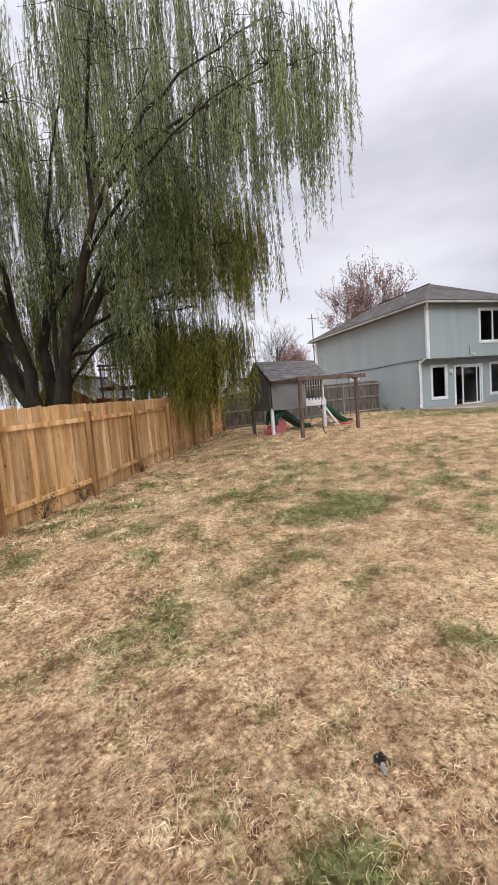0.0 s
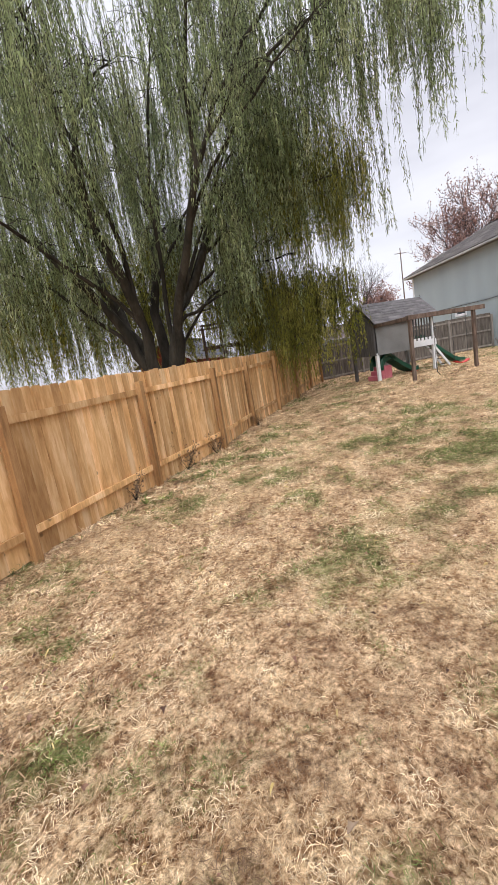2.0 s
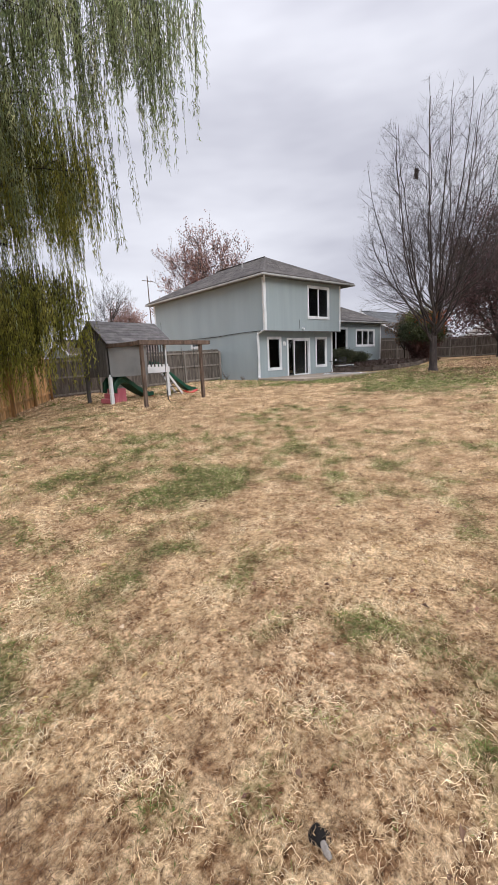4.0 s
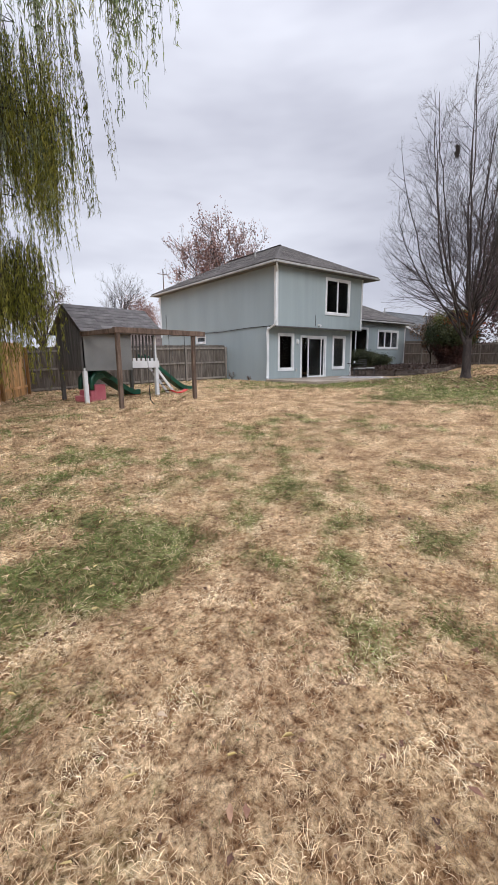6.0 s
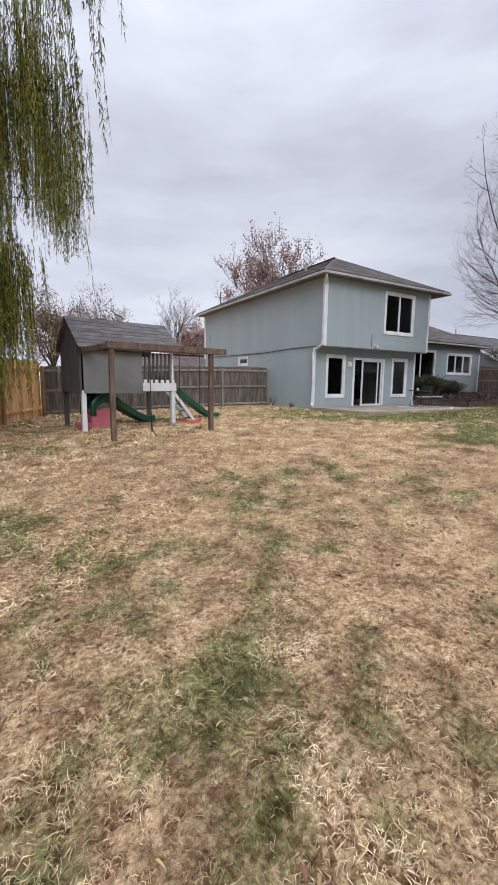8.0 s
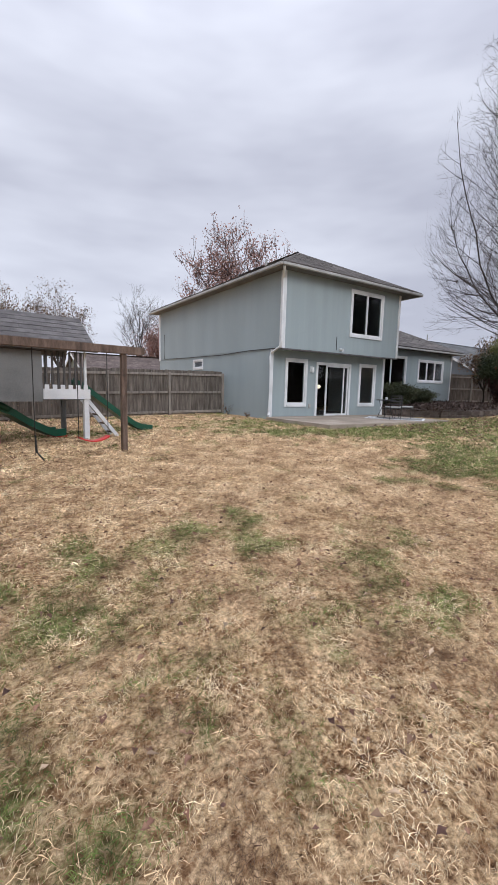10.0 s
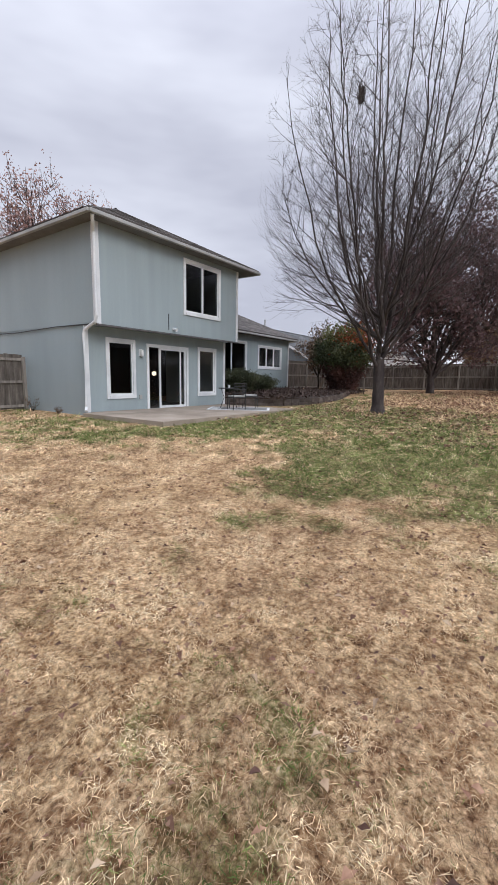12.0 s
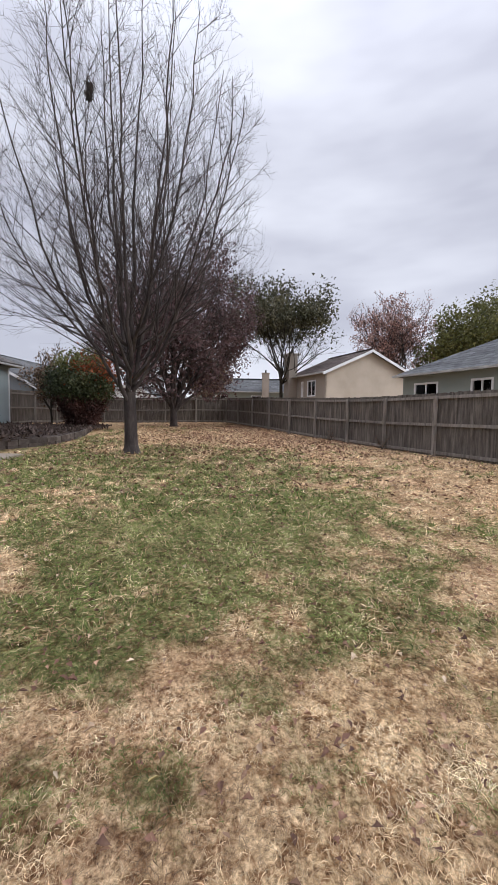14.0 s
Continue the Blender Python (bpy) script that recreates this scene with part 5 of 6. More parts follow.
leafy_tree("far_tree", (27.5, 60.0), 11, 5.5, M_REDLEAF, M_GREYBARK, "low maroon tree beyond the fence", 49, 9000, 0.2, 0.25, 0.15, 0.5, 12, clump=0.35)
leafy_tree("far_tree", (62.0, 13.0), 9.5, 4.0, M_BROWNLEAF, M_GREYBARK, "brownish tree among the far roofs", 50, 8000, 0.22, 0.25, 0.2, 0.5, 12, clump=0.35)


def neighbour(name, at, rz, L, D, eave, rise, wallmat, roofmat, label, hip=False, windows=(), over=0.4, chimney=None):
    """A neighbouring house; its long front runs along its own x and faces its own -y."""
    z = g1z(at[0], at[1]) - 0.1
    h = empty(name, (at[0], at[1], z), label, "house", rz=rz)
    W = h.matrix_world
    E = eave - z
    holes = [(a + 0.08, b + 0.08 - 0.16, c - z + 0.08, d - z - 0.08) for a, b, c, d in windows]
    # the front wall of a beige house is darker and greyer than its gables
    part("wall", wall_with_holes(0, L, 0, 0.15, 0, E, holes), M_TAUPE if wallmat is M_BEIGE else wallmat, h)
    part("wall", boxes((0.15, L - 0.15, D - 0.15, D, 0, E)), wallmat, h)
    for x in (0, L - 0.15):
        bm = bmesh.new()
        if hip:
            box(bm, x, x + 0.15, 0.15, D - 0.15, 0, E)
        else:
            prism(bm, [(x, 0.15, 0), (x, D - 0.15, 0), (x, D, E), (x, D / 2, E + rise - 0.05), (x, 0, E)], (0.15, 0, 0))
        part("wall", bm, wallmat, h)
    o = over
    e = E - rise * o / (D / 2)
    k = D / 2 + o if hip else 0.0
    r = E + rise
    x0, x1 = -o, L + o
    for pl in ([(x0, -o, e), (x1, -o, e), (x1 - k, D / 2, r), (x0 + k, D / 2, r)], [(x1, D + o, e), (x0, D + o, e), (x0 + k, D / 2, r), (x1 - k, D / 2, r)]):
        shingled("roof", [tuple(W @ Vector(q)) for q in pl], h, roofmat, 0.1, rows=True, course=0.35, tab=1.6)
    if hip:
        for pl in ([(x0, D + o, e), (x0, -o, e), (x0 + k, D / 2, r)], [(x1, -o, e), (x1, D + o, e), (x1 - k, D / 2, r)]):
            shingled("roof", [tuple(W @ Vector(q)) for q in pl], h, roofmat, 0.1, rows=True, course=0.35, tab=1.6)
    else:
        for x in (x0 - 0.03, x1 + 0.005):
            for y in (-o, D + o):
                bm = bmesh.new()
                prism(bm, [(x, y, e - 0.02), (x, D / 2, r - 0.02), (x, D / 2, r - 0.24), (x, y, e - 0.24)], (0.025, 0, 0))
                part("rake_board", bm, M_WHITE, h)
    bm = bmesh.new()
    box(bm, x0, x1, -o - 0.1, -o, e - 0.12, e)
    part("gutter", bm, M_GUTTER, h)
    # added near-black sheet behind the windows, for the unlit inside
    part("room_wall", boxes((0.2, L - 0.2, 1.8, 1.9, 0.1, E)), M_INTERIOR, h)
    for a, b, c, d in windows:
        w = new("window")
        w.parent = h
        part("window_frame", boxes((a, a + 0.1, -0.03, 0.05, c - z, d - z), (b - 0.1, b, -0.03, 0.05, c - z, d - z), (a + 0.1, b - 0.1, -0.03, 0.05, d - z - 0.1, d - z), (a + 0.1, b - 0.1, -0.03, 0.05, c - z, c - z + 0.1),
             ((a + b) / 2 - 0.03, (a + b) / 2 + 0.03, -0.02, 0.05, c - z + 0.1, d - z - 0.1)), M_WHITE, w)
        part("pane", boxes((a + 0.1, b - 0.1, 0.06, 0.07, c - z + 0.1, d - z - 0.1)), M_GLASS, w)
    if chimney:
        x, y, top = chimney
        part("chimney", boxes((x - 0.5, x + 0.5, y, 0.0, 0, top - z), (x - 0.55, x + 0.55, y - 0.05, 0.3, top - z, top - z + 0.12)), M_TAUPE, h, "taupe boxed chimney")
        bm = bmesh.new()
        tube(bm, [(x, y + 0.5, top - z), (x, y + 0.5, top - z + 0.5)], 0.12, 8)
        part("chimney_pipe", bm, M_BLACK, h)
    return h


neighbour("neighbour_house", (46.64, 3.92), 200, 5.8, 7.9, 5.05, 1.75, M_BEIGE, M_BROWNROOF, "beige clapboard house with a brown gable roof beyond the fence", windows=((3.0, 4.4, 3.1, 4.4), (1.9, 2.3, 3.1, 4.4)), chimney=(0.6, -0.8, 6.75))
neighbour("neighbour_house", (34.1, -1.4), 202, 15.0, 9.5, 4.2, 2.4, M_SAGE, M_GREYROOF, "sage-grey house with a low grey hip roof beyond the fence", hip=True, windows=((0.9, 2.6, 2.0, 3.5), (4.6, 5.8, 2.2, 3.5)))
neighbour("neighbour_house", (68.0, 15.5), -90, 13.0, 9.0, 4.9, 1.9, M_SAGE, M_GREYROOF, "far grey-roofed house among trees", windows=((3, 4.5, 2.8, 4.2), (8, 9.5, 2.8, 4.2)), chimney=(10.0, -0.8, 7.2))
neighbour("neighbour_house", (60.0, 18.5), 0, 7.0, 7.0, 3.2, 2.2, M_WHITE, M_GREYROOF, "far small white-gabled house")
neighbour("neighbour_house", (41.6, 24.2), 0, 12.0, 9.5, 3.7, 2.6, M_BLUEGREY, M_GREYROOF, "blue-grey house beyond the joining fence")
neighbour("neighbour_house", (14.0, 44.0), 0, 14.0, 8.0, 3.0, 1.4, M_SAGE, M_BROWNROOF, "low far house beyond the weathered fence")
neighbour("barn", (-1.0, 20.5), 60, 3.8, 3.2, 2.55, 0.9, M_BRICKRED, M_GREYROOF, "red-painted garden shed behind the cedar fence")


def frame_set():
    """The timber frame behind the cedar fence."""
    f = empty("timber_frame", (-0.5, 15.7, g1z(-0.5, 15.7)), "weathered timber play frame behind the cedar fence", "play frame")
    for x in (0.0, 0.75, 1.5):
        for y in (0.0, 1.2):
            part("post", boxes((x - 0.03, x + 0.03, y - 0.03, y + 0.03, -0.1, 3.4)), M_BEAM, f)
    for z in (2.5, 3.3):
        part("beam", boxes((-0.1, 1.6, -0.07, -0.03, z, z + 0.07)), M_BEAM, f)
        part("beam", boxes((-0.1, 1.6, 1.23, 1.27, z, z + 0.07)), M_BEAM, f)
    return f


frame_set()


def utility_pole():
    p = empty("utility_pole", (32.3, 61.5, g1z(32.3, 61.5)), "far wooden utility pole with a crossarm", "utility pole")
    bm = bmesh.new()
    tube(bm, [(0, 0, 0), (0, 0, 14.0)], [0.12, 0.07], 8)
    part("pole", bm, M_BEAM, p)
    part("crossarm", boxes((-0.9, 0.9, -0.04, 0.04, 13.2, 13.29)), M_BEAM, p)


utility_pole()

# ---- patio things ----
def patio_table():
    t = empty("patio_table", (19.35, 15.5, 0.455), "small black metal patio table beside the wall", "table")
    n = 24
    bm = bmesh.new()
    tube(bm, [(0, 0, 0.68), (0, 0, 0.695), (0, 0, 0.71)], [0.36, 0.38, 0.37], n)
    part("tabletop", bm, M_BLACK, t)
    for i in range(4):
        a = 0.785 + i * 1.571
        bm = bmesh.new()
        tube(bm, [(0.27 * math.cos(a), 0.27 * math.sin(a), 0.68), (0.16 * math.cos(a), 0.16 * math.sin(a), 0.38), (0.3 * math.cos(a), 0.3 * math.sin(a), 0.0)], 0.013, 6)
        part("leg", bm, M_BLACK, t)
    c = empty("cup", (19.3, 15.45, 0.455 + 0.711), "small white cup on the patio table", "cup")
    bm = bmesh.new()
    tube(bm, [(0, 0, 0), (0, 0, 0.05), (0, 0, 0.1)], [0.035, 0.042, 0.045], 12)
    part("body", bm, M_WHITE, c)


def patio_chair():
    t = empty("patio_chair", (19.95, 15.0, 0.455), "black metal patio chair with a pale cushion", "chair", "patio chairs", rz=25)
    for x in (-0.22, 0.22):
        for y, top in ((-0.22, 0.42), (0.22, 0.88)):
            bm = bmesh.new()
            tube(bm, [(x, y * 1.05, 0), (x, y, 0.42), (x, y * (1.2 if top > 0.5 else 1.0), top)], 0.014, 6)
            part("leg", bm, M_BLACK, t)
    part("seat", boxes((-0.24, 0.24, -0.24, 0.22, 0.40, 0.425)), M_BLACK, t)
    part("cushion", boxes((-0.22, 0.22, -0.22, 0.2, 0.426, 0.48)), M_GUTTER, t, "pale seat cushion", 0.015)
    for z in (0.55, 0.66, 0.77, 0.86):
        part("back_rail", boxes((-0.22, 0.22, 0.245, 0.262, z, z + 0.03)), M_BLACK, t)
    o = copy_thing(t, pose(18.95, 14.85, 0.455, 0, 0, 155))
    tagged(o, "black metal patio chair with a pale cushion, facing the table")


def rug():
    """The pale bordered rug on the patio, under the table."""
    r = empty("patio_rug", (18.24, 15.57, 0.457), "worn grey outdoor rug with a white border on the patio slab", "rug", rz=-57.7)
    part("field", boxes((0.09, 2.01, 0.09, 1.21, 0, 0.008)), M_RUG, r, "worn grey pile")
    part("border", boxes((0, 2.1, 0, 0.05, 0, 0.011), (0, 2.1, 1.25, 1.3, 0, 0.011), (0, 0.05, 0.05, 1.25, 0, 0.011), (2.05, 2.1, 0.05, 1.25, 0, 0.011),
                         (0.05, 2.05, 0.05, 0.09, 0, 0.007), (0.05, 2.05, 1.21, 1.25, 0, 0.007), (0.05, 0.09, 0.09, 1.21, 0, 0.007), (2.01, 2.05, 0.09, 1.21, 0, 0.007)), M_WHITE, r, "white border")
    for i in range(9):
        y = 0.12 + i * 0.125
        part("stripe", boxes((0.12, 0.34 + 0.08 * (i % 2), y, y + 0.055, 0.008, 0.0105)), M_WHITE, r, "white stripe")


M_RUG = material("rug_pile", [(0.12, 0.125, 0.13), (0.22, 0.22, 0.22), (0.34, 0.33, 0.32)], 0.95, 5, 6, 60, 0.3)


def pendants():
    for at in ((20.6, 20.76, 1.65), (19.76, 17.45, 1.60)):
        p = empty("pendant_lamp", (*at, ), "glowing glass pendant lamp inside the house", "lamp")
        bm = bmesh.new()
        tube(bm, [(0, 0, 1.14 if at[2] < 1.7 else 1.07), (0, 0, 0.1)], 0.008, 5)
        part("cord", bm, M_BLACK, p)
        bm = bmesh.new()
        bmesh.ops.create_uvsphere(bm, u_segments=16, v_segments=10, radius=0.1)
        part("globe", bm, M_GLOW, p, "warm glowing globe", smooth=True)


patio_table()
patio_chair()
rug()
pendants()

def weed(at, h, label, seed, mat):
    rng = np.random.default_rng(seed)
    t = empty("weed", (at[0], at[1], g1z(*at)), label, "weed", "weeds by the fence")
    wood, P = Soup(), []
    for i in range(16):
        a = rng.uniform(0, 6.28)
        end = np.array([math.cos(a) * h * 0.45, math.sin(a) * h * 0.45, h * rng.uniform(0.5, 1.0)])
        tt = np.linspace(0, 1, 6)[:, None]
        p = tt * end * [1, 1, 1] + rng.normal(size=(6, 3)) * 0.012
        p[0] = 0
        limb(wood, p, 0.004, 0.0015, 3)
        P.append(p[2:])
    wood.mesh("stem", M_BARK, t)
    P = np.concatenate(P)
    s = Soup()
    leaves(s, P[rng.integers(0, len(P), 170)] + rng.normal(size=(170, 3)) * 0.02, 0.035, rng, aspect=0.7)
    s.mesh("leaf", mat, t)


for k, (x, y, h) in enumerate(((-2.35, 6.05, 0.52), (-1.55, 7.3, 0.55), (-0.95, 8.3, 0.5), (0.35, 10.85, 0.3))):
    weed((x, y), h, "small dark dried weed at the foot of the cedar fence", 60 + k, M_BROWNLEAF)
for k, (x, y, h) in enumerate(((14.55, 19.6, 0.5), (14.6, 18.2, 0.22))):
    weed((x, y), h, "small bare reddish shrub at the foot of the house wall", 70 + k, M_BROWNLEAF)
for k, (x, y, h) in enumerate(((27.2, 4.1, 0.55), (23.8, 3.0, 0.5))):
    weed((x, y), h, "small dark dried weed at the foot of the weathered fence", 80 + k, M_BROWNLEAF)

M_CLOD = material("dark_earth", [(0.006, 0.005, 0.004), (0.014, 0.011, 0.01)], 0.95, 20, 5, 90, 0.6)
clod = empty("earth_clod", (0.7, 1.12, g1z(0.7, 1.12) + 0.01), "small dark clod of earth on the lawn", "clod")
bm = bmesh.new()
bmesh.ops.create_icosphere(bm, subdivisions=3, radius=0.036)
for v in bm.verts:
    v.co = v.co * (1 + 0.5 * noise.noise(v.co * 30)) * 1.0
    v.co.z *= 0.55
part("earth", bm, M_CLOD, clod)
bm = bmesh.new()
tube(bm, [(-0.012, -0.02, 0.008), (-0.022, -0.045, 0.006), (-0.026, -0.065, 0.0)], [0.012, 0.014, 0.008], 7)
part("stub", bm, M_OLDPOST, clod, "pale grey stub")

# ---- fence runs ----
def spaced(a, b, step=2.44):
    n = max(1, round(math.hypot(b[0] - a[0], b[1] - a[1]) / step))
    return [(a[0] + (b[0] - a[0]) * i / n, a[1] + (b[1] - a[1]) * i / n) for i in range(n + 1)]


new_pts = [(-5.95, -.30), (-4.66, 2.07), (-3.28, 4.40), (-2.09, 6.66), (-.81, 8.73), (.2, 10.95), (1.37, 13.09), (2.54, 15.23), (3.71, 17.37), (4.88, 19.5)]
fence_run("cedar_fence", "new orange-brown cedar picket fence along the lawn", new_pts, 1.92, M_NEWWOOD, 0.143, "", rails=(0.34, 1.6), post_top=0.16, post_mat=M_NEWPOST, rail_mat=M_NEWWOOD)
fence_run("weathered_fence", "old grey-brown weathered picket fence beside the house", spaced((14.72, 20.45), (5.0, 20.3)), 1.78, M_OLDWOOD, 0.143, "", side=-1.0, rails=(0.12, 0.9, 1.62), post_mat=M_OLDPOST, flat=True)
fence_run("weathered_fence", "old grey-brown weathered picket fence along the side of the yard", [(40.3, 9.25), (38.0, 8.3), (35.7, 7.35), (33.35, 6.4), (31.0, 5.45), (28.65, 4.5), (26.34, 3.55), (24.01, 2.82), (21.7, 2.1), (19.35, 1.4), (17.0, .7), (14.7, 0), (12.4, -.7)], 1.85, M_OLDWOOD, 0.143, "", side=1.0, rails=(0.12, 0.93, 1.72), post_mat=M_OLDPOST, flat=True)
fence_run("weathered_fence", "old grey-brown weathered picket fence across the back of the yard", spaced((40.35, 20.6), (40.35, 9.3)), 1.85, M_OLDWOOD, 0.143, "", side=1.0, rails=(0.12, 0.93, 1.72), post_mat=M_OLDPOST, flat=True)
fence_run("weathered_fence", "old weathered picket fence joining the house wing", spaced((31.8, 20.6), (40.2, 20.6)), 1.9, M_OLDWOOD, 0.143, "", side=1.0, rails=(0.12, 0.93, 1.72), post_mat=M_OLDPOST, flat=True)


# ---- the lawn's blades and fallen leaves ----
def near_walk(x, y):
    """Distance from the middle line of the lawn, which runs from its near end to the maple side."""
    a, b = np.array([-1.0, -0.3]), np.array([10.0, 7.8])
    d = b - a
    t = np.clip(((x - a[0]) * d[0] + (y - a[1]) * d[1]) / (d @ d), 0, 1)
    return np.hypot(x - a[0] - t * d[0], y - a[1] - t * d[1])


def on_lawn(x, y):
    fence_x = np.interp(y, [p[1] for p in new_pts], [p[0] for p in new_pts])
    side_y = np.interp(x, [12.4, 26.34, 40.3], [-0.7, 3.55, 9.25])
    ok = (x > fence_x - 0.05) & (y > side_y + 0.1) & (x < 40.2) & (y < 20.3)
    ok &= ~((x > 14.5) & (x < 21.0) & (y > 13.6)) & ~((x > 21.0) & (y > 14.2)) & ~((x > 14.8) & (y > 17))
    return ok


def blades():
    """Tufts of blades that fan out of their middles over a flat mat of loose ones."""
    rng = np.random.default_rng(8)
    # from, to, blades a square metre, length, width, tuft spacing
    bands = [(0.0, 2.2, 7600, 0.052, 0.0027, 0.08), (2.2, 5.0, 2900, 0.064, 0.0054, 0.12), (5.0, 10.0, 1150, 0.085, 0.011, 0.17), (10.0, 24.0, 210, 0.115, 0.022, 0.27)]
    cols = [[], [], [], [], []]
    for d0, d1, dens, ln, w, cell in bands:
        x0, x1, y0, y1 = max(-8, -1 - d1), min(40, 10 + d1), max(-2.0, -0.5 - d1), min(20.3, 8 + d1)
        k = int((x1 - x0) * (y1 - y0) * dens)
        x, y = rng.uniform(x0, x1, k), rng.uniform(y0, y1, k)
        d = near_walk(x, y)
        ok = (d >= d0) & (d < d1)
        x, y = x[ok], y[ok]
        ok = on_lawn(x, y)
        x, y = x[ok], y[ok]
        ok = rng.random(len(x)) < 0.72 + 0.24 * value_noise(x, y, 0.22, 9) + 0.1 * value_noise(x, y, 0.07, 10)
        x, y = x[ok], y[ok]
        for q, v in zip(cols, (x, y, np.full(len(x), ln), np.full(len(x), w), np.full(len(x), cell))):
            q.append(v)
    x, y, L, w, cell = map(np.concatenate, cols)
    n = len(x)
    # the tuft that each blade belongs to
    cu, cv = np.floor(x / cell), np.floor(y / cell)
    hsh = [np.abs(np.sin(cu * p + cv * q) * 43758.5453) % 1 for p, q in ((127.1, 311.7), (269.5, 183.3), (91.7, 57.3), (33.9, 411.1))]
    tx, ty = (cu + 0.15 + 0.7 * hsh[0]) * cell, (cv + 0.15 + 0.7 * hsh[1]) * cell
    tufted = rng.random(n) < np.where(hsh[2] > 0.25, 0.62, 0.2)
    off = rng.normal(size=(2, n)) * 0.24 * cell
    x = np.where(tufted, tx + off[0], x)
    y = np.where(tufted, ty + off[1], y)
    rad = np.hypot(off[0], off[1]) / (0.3 * cell)
    flow = 9.0 * value_noise(x, y, 0.3, 31) + 5.0 * value_noise(x, y, 0.09, 32)
    a = np.where(tufted, np.arctan2(off[1], off[0]) + rng.normal(size=n) * 0.75, flow + rng.normal(size=n) * 1.1)
    pg = 1 / (1 + np.exp(-(green_amount(x, y) - 0.56) / 0.06))
    is_green = rng.random(n) < pg * 0.74
    el = np.where(tufted, np.clip(1.15 - 0.5 * rad + rng.normal(size=n) * 0.3, 0.05, 1.4), rng.uniform(0.0, 1.0, n) ** 1.5 * 0.7)
    el = np.where(is_green, np.clip(el + 0.2, 0, 1.35), el)
    L = L * rng.uniform(0.4, 1.45, n) * np.where(tufted, 0.6 + 0.75 * hsh[3], 0.95) * (0.7 + 0.6 * value_noise(x, y, 0.35, 33))
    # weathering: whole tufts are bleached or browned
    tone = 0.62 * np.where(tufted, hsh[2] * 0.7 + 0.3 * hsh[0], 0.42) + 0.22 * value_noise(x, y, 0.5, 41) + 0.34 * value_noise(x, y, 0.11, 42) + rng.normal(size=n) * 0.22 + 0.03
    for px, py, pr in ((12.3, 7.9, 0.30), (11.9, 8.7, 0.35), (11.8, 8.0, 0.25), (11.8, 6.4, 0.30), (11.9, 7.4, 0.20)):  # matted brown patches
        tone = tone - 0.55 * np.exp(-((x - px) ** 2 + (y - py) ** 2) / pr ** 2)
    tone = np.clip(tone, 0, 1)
    z = gz(x, y)
    dx, dy, dz = np.cos(a) * np.cos(el), np.sin(a) * np.cos(el), np.sin(el)
    tilt = rng.normal(size=n) * 0.8
    sx, sy, sz = -np.sin(a) * w / 2, np.cos(a) * w / 2, tilt * w / 2
    lift = rng.uniform(0.0, 0.014, n)
    A = np.stack([x - sx, y - sy, z + lift - sz], 1)
    B = np.stack([x + sx, y + sy, z + lift + sz], 1)
    bend = rng.normal(size=n) * 0.22 * L
    M = np.stack([x + dx * L * 0.5 - np.sin(a) * bend, y + dy * L * 0.5 + np.cos(a) * bend, z + lift + dz * L * 0.6 + 0.006], 1)
    side = np.stack([sx, sy, sz], 1) * 0.85
    M0, M1 = M - side, M + side
    T = np.stack([x + dx * L, y + dy * L, np.maximum(z + lift + dz * L * 0.85 - 0.004, z + 0.004)], 1)
    curved = w < 0.007
    for nm, pick, mat, lab in (("straw_grass", ~is_green, M_STRAW, "dry straw-coloured grass blades"), ("green_grass", is_green, M_GRASS, "green grass blades in patches")):
        s = Soup()
        sel, flat = pick & curved, pick & ~curved
        i = np.arange(int(sel.sum()))[:, None] * 4
        s.add(np.stack([0.5 * (A[sel] + B[sel]), M1[sel], M0[sel], T[sel]], 1).reshape(-1, 3), i + [0, 1, 2])
        s.f.append(i + [2, 1, 3])
        k = int(flat.sum())
        s.add(np.stack([A[flat], B[flat], T[flat]], 1).reshape(-1, 3), np.arange(k * 3).reshape(k, 3))
        ob = s.mesh(nm, mat)
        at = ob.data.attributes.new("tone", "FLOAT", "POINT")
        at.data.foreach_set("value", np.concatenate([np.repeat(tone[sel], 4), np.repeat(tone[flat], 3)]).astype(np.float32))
        tagged(ob, lab, "grass", kind="stuff")


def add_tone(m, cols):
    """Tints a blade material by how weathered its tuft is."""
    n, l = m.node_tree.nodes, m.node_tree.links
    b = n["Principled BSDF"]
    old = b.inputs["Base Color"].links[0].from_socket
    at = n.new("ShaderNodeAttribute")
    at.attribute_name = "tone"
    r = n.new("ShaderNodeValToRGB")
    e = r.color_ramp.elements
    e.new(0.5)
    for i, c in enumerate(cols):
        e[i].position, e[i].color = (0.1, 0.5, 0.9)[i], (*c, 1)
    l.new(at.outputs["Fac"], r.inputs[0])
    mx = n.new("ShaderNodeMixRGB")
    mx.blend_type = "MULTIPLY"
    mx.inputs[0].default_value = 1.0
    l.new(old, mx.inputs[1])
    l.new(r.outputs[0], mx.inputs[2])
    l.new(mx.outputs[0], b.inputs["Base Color"])


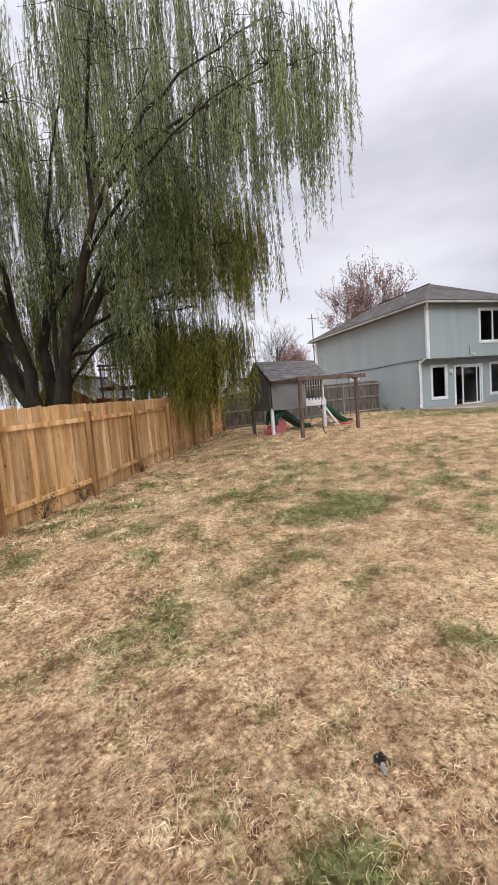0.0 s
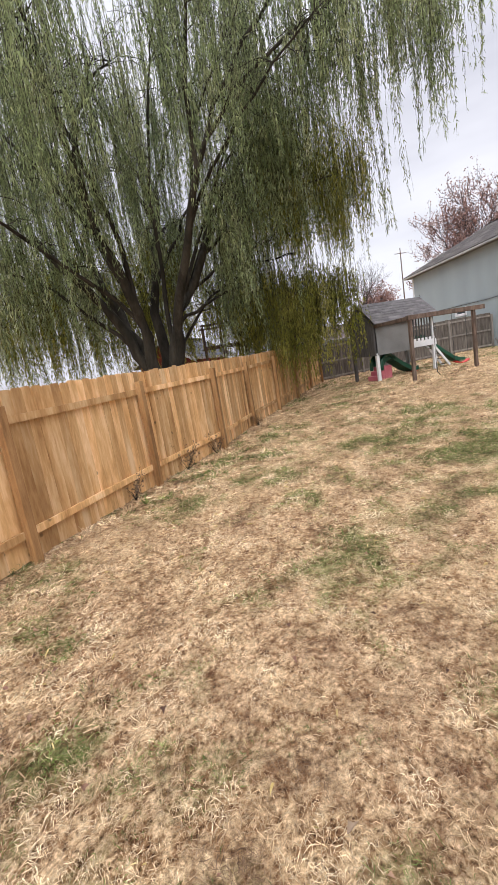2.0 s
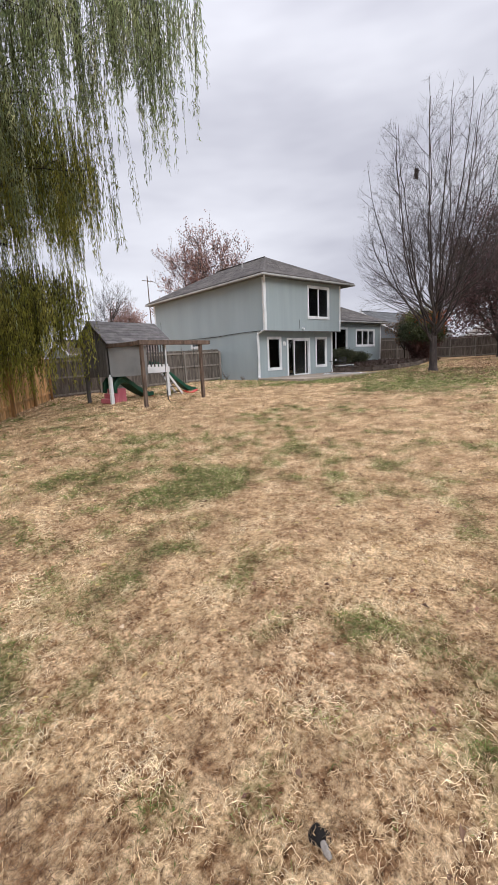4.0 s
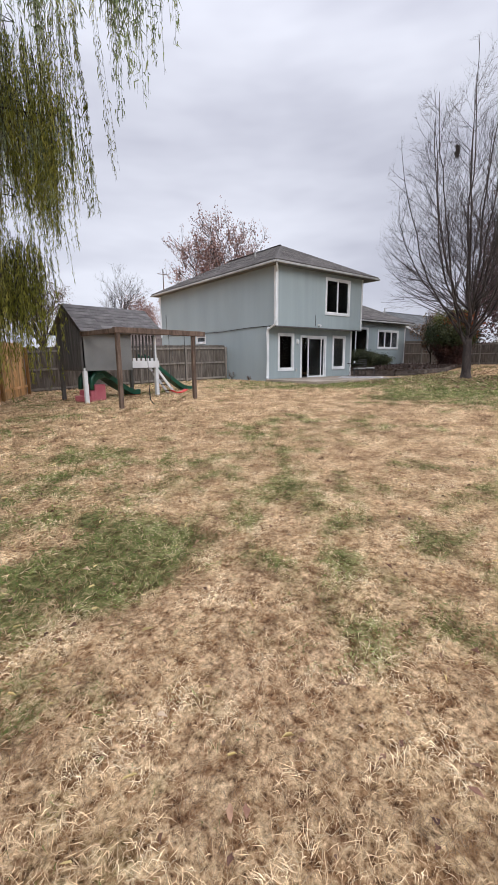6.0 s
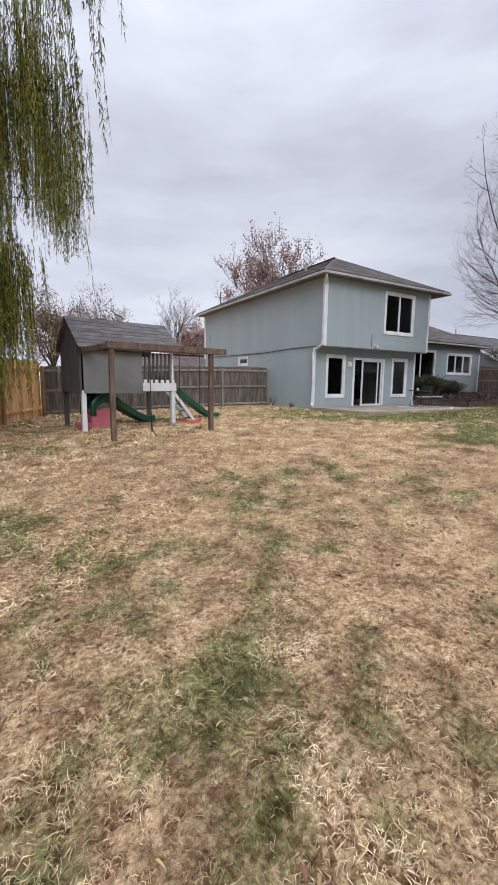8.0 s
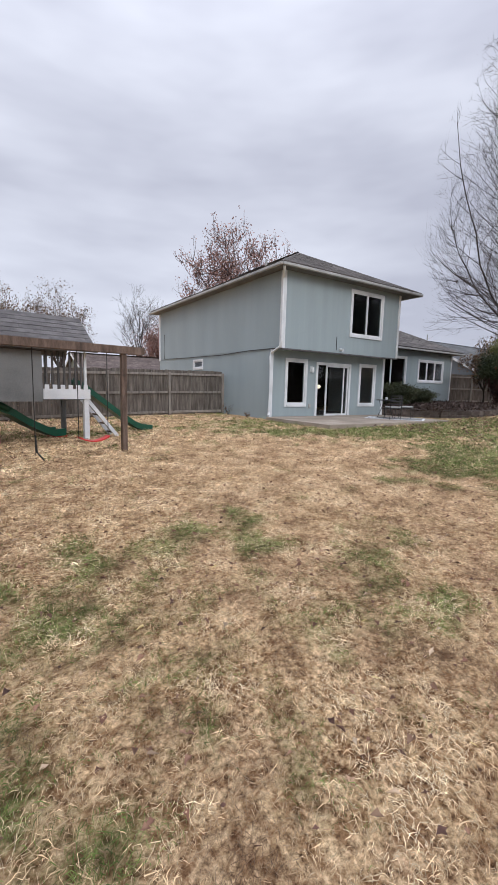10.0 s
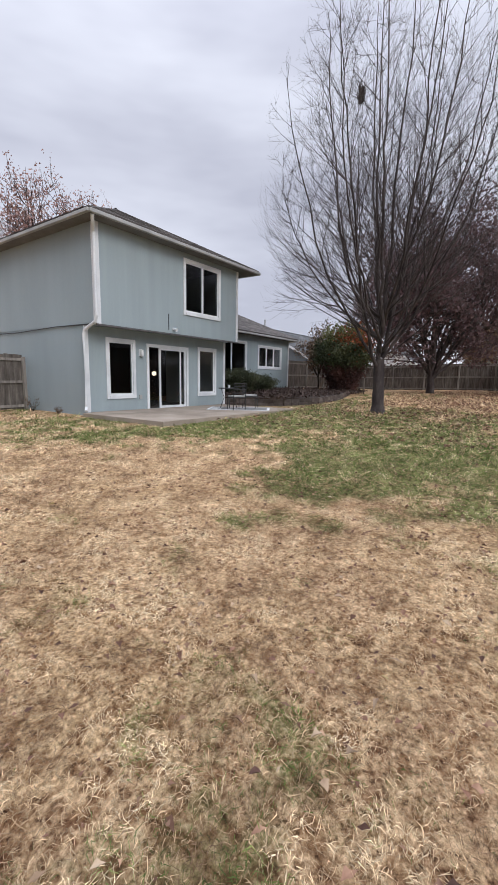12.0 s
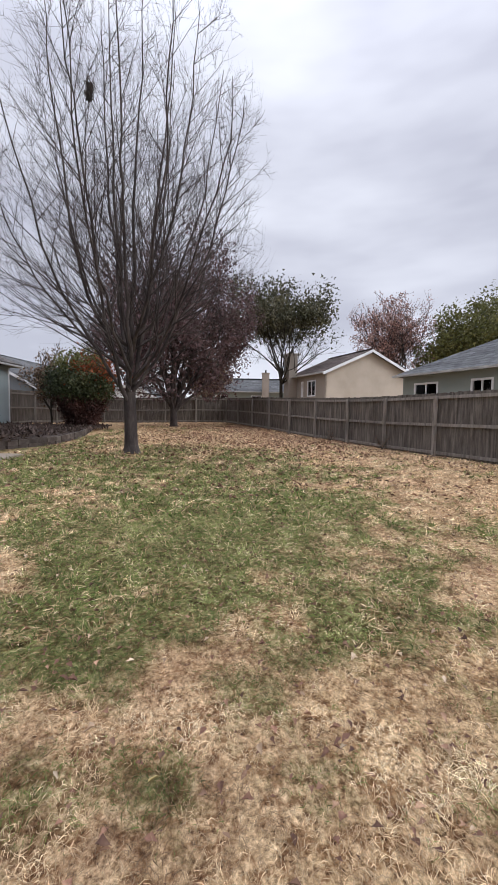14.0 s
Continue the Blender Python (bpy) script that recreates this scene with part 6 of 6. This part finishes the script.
def litter():
    """Fallen leaves: narrow yellow ones by the willow, broad brown ones elsewhere."""
    rng = np.random.default_rng(9)
    for nm, k, mat, size, asp, field, lab in (("willow_leaves", 2200, M_YLEAF, 0.065, 0.18, 0, "narrow yellowed willow leaves fallen on the grass"),
                                              ("brown_leaves", 17000, M_DEADLEAF, 0.055, 0.6, 1, "curled brown fallen leaves on the grass"),
                                              ("pale_leaves", 2200, M_PALELEAF, 0.064, 0.5, 2, "pale curled fallen leaves on the grass")):
        x, y = rng.uniform(-6, 40, k * 6), rng.uniform(-2, 20, k * 6)
        if field == 0:
            pr = np.exp(-(((x - 1.5) / 5) ** 2 + ((y - 5) / 5) ** 2)) + 0.01
        elif field == 2:
            pr = 0.03 + 0.6 * np.exp(-(((x - 12.5) / 6) ** 2 + ((y - 8) / 4) ** 2)) + 0.08 * (x > 1)
        else:
            pr = 0.04 + 0.95 * np.exp(-((((x - 30) / 9) ** 2 + ((y - 7) / 4.5) ** 2) ** 2)) + 0.5 * np.exp(-(((x - 11.5) / 4.5) ** 2 + ((y - 8) / 3.5) ** 2)) + 0.1 * (x > 2) + 0.15 * np.exp(-(((x - 22) / 6) ** 2 + ((y - 13) / 3) ** 2))
            pr = pr + 0.35 * np.exp(-(((x - 8) / 4) ** 2 + ((y - 15) / 3.0) ** 2))
            pr = pr * (0.3 + 1.4 * value_noise(x, y, 0.8, 21))
        ok = (rng.random(k * 6) < pr) & on_lawn(x, y)
        x, y = x[ok][:k], y[ok][:k]
        n = len(x)
        z = gz(x, y) + rng.uniform(0.025, 0.05, n)
        a = rng.uniform(0, 6.28, n)
        d = np.stack([np.cos(a), np.sin(a), rng.normal(size=n) * 0.25], 1)
        s_ = np.stack([-np.sin(a), np.cos(a), rng.normal(size=n) * 0.25], 1)
        L = (size * rng.uniform(0.5, 1.4, n) * np.where(x > 16, 1.6, 0.75))[:, None]
        c = np.stack([x, y, z], 1)
        curl = np.zeros((n, 3))
        curl[:, 2] = rng.uniform(0.1, 0.45, n)
        W = L * asp / 2
        rim = []
        m = 8 if field else 6
        for q in range(m):
            th = 6.283 * q / m
            rr_ = (1.0 if q % 2 == 0 else 0.66) if field else 1.0
            rr_ = rr_ * rng.uniform(0.6, 1.25, n)[:, None]
            rim.append(c + d * L * 0.5 * math.cos(th) * rr_ + s_ * W * math.sin(th) * rr_ + curl * L * (abs(math.sin(th)) ** 2) * 0.9)
        V = np.stack(rim + [c + d * L * 0.05], 1).reshape(-1, 3)
        s = Soup()
        i = np.arange(n)[:, None] * (m + 1)
        s.add(V, i + [0, 1, m])
        for q in range(1, m):
            s.f.append(i + [q, (q + 1) % m, m])
        ob = s.mesh(nm, mat)
        tagged(ob, lab, "leaves", kind="stuff")


M_STRAW = material("straw_blade", [(0.20, 0.125, 0.072), (0.64, 0.475, 0.29), (0.95, 0.80, 0.55)], 0.7, 3.0, 9, 12, 0.0, shift=False, island=0.42, translucent=0.15)
M_GRASS = material("green_blade", [(0.055, 0.08, 0.018), (0.125, 0.18, 0.04), (0.32, 0.37, 0.13)], 0.65, 3.0, 8, 12, 0.0, shift=False, island=0.4, translucent=0.25)
M_YLEAF = material("yellow_leaf", [(0.50, 0.38, 0.14), (0.72, 0.60, 0.32)], 0.6, 3, 4, 20, 0.0, island=0.3, translucent=0.2)
M_DEADLEAF = material("dead_leaf", [(0.07, 0.036, 0.028), (0.19, 0.098, 0.066), (0.44, 0.28, 0.18)], 0.75, 3, 4, 20, 0.0, island=0.45, translucent=0.1)
M_PALELEAF = material("pale_leaf", [(0.27, 0.185, 0.12), (0.47, 0.345, 0.235), (0.64, 0.52, 0.38)], 0.7, 3, 4, 20, 0.0, island=0.3, translucent=0.15)
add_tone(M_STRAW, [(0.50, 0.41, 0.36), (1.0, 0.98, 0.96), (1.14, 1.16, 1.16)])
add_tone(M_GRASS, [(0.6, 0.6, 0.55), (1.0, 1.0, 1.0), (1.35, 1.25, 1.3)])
blades()
litter()
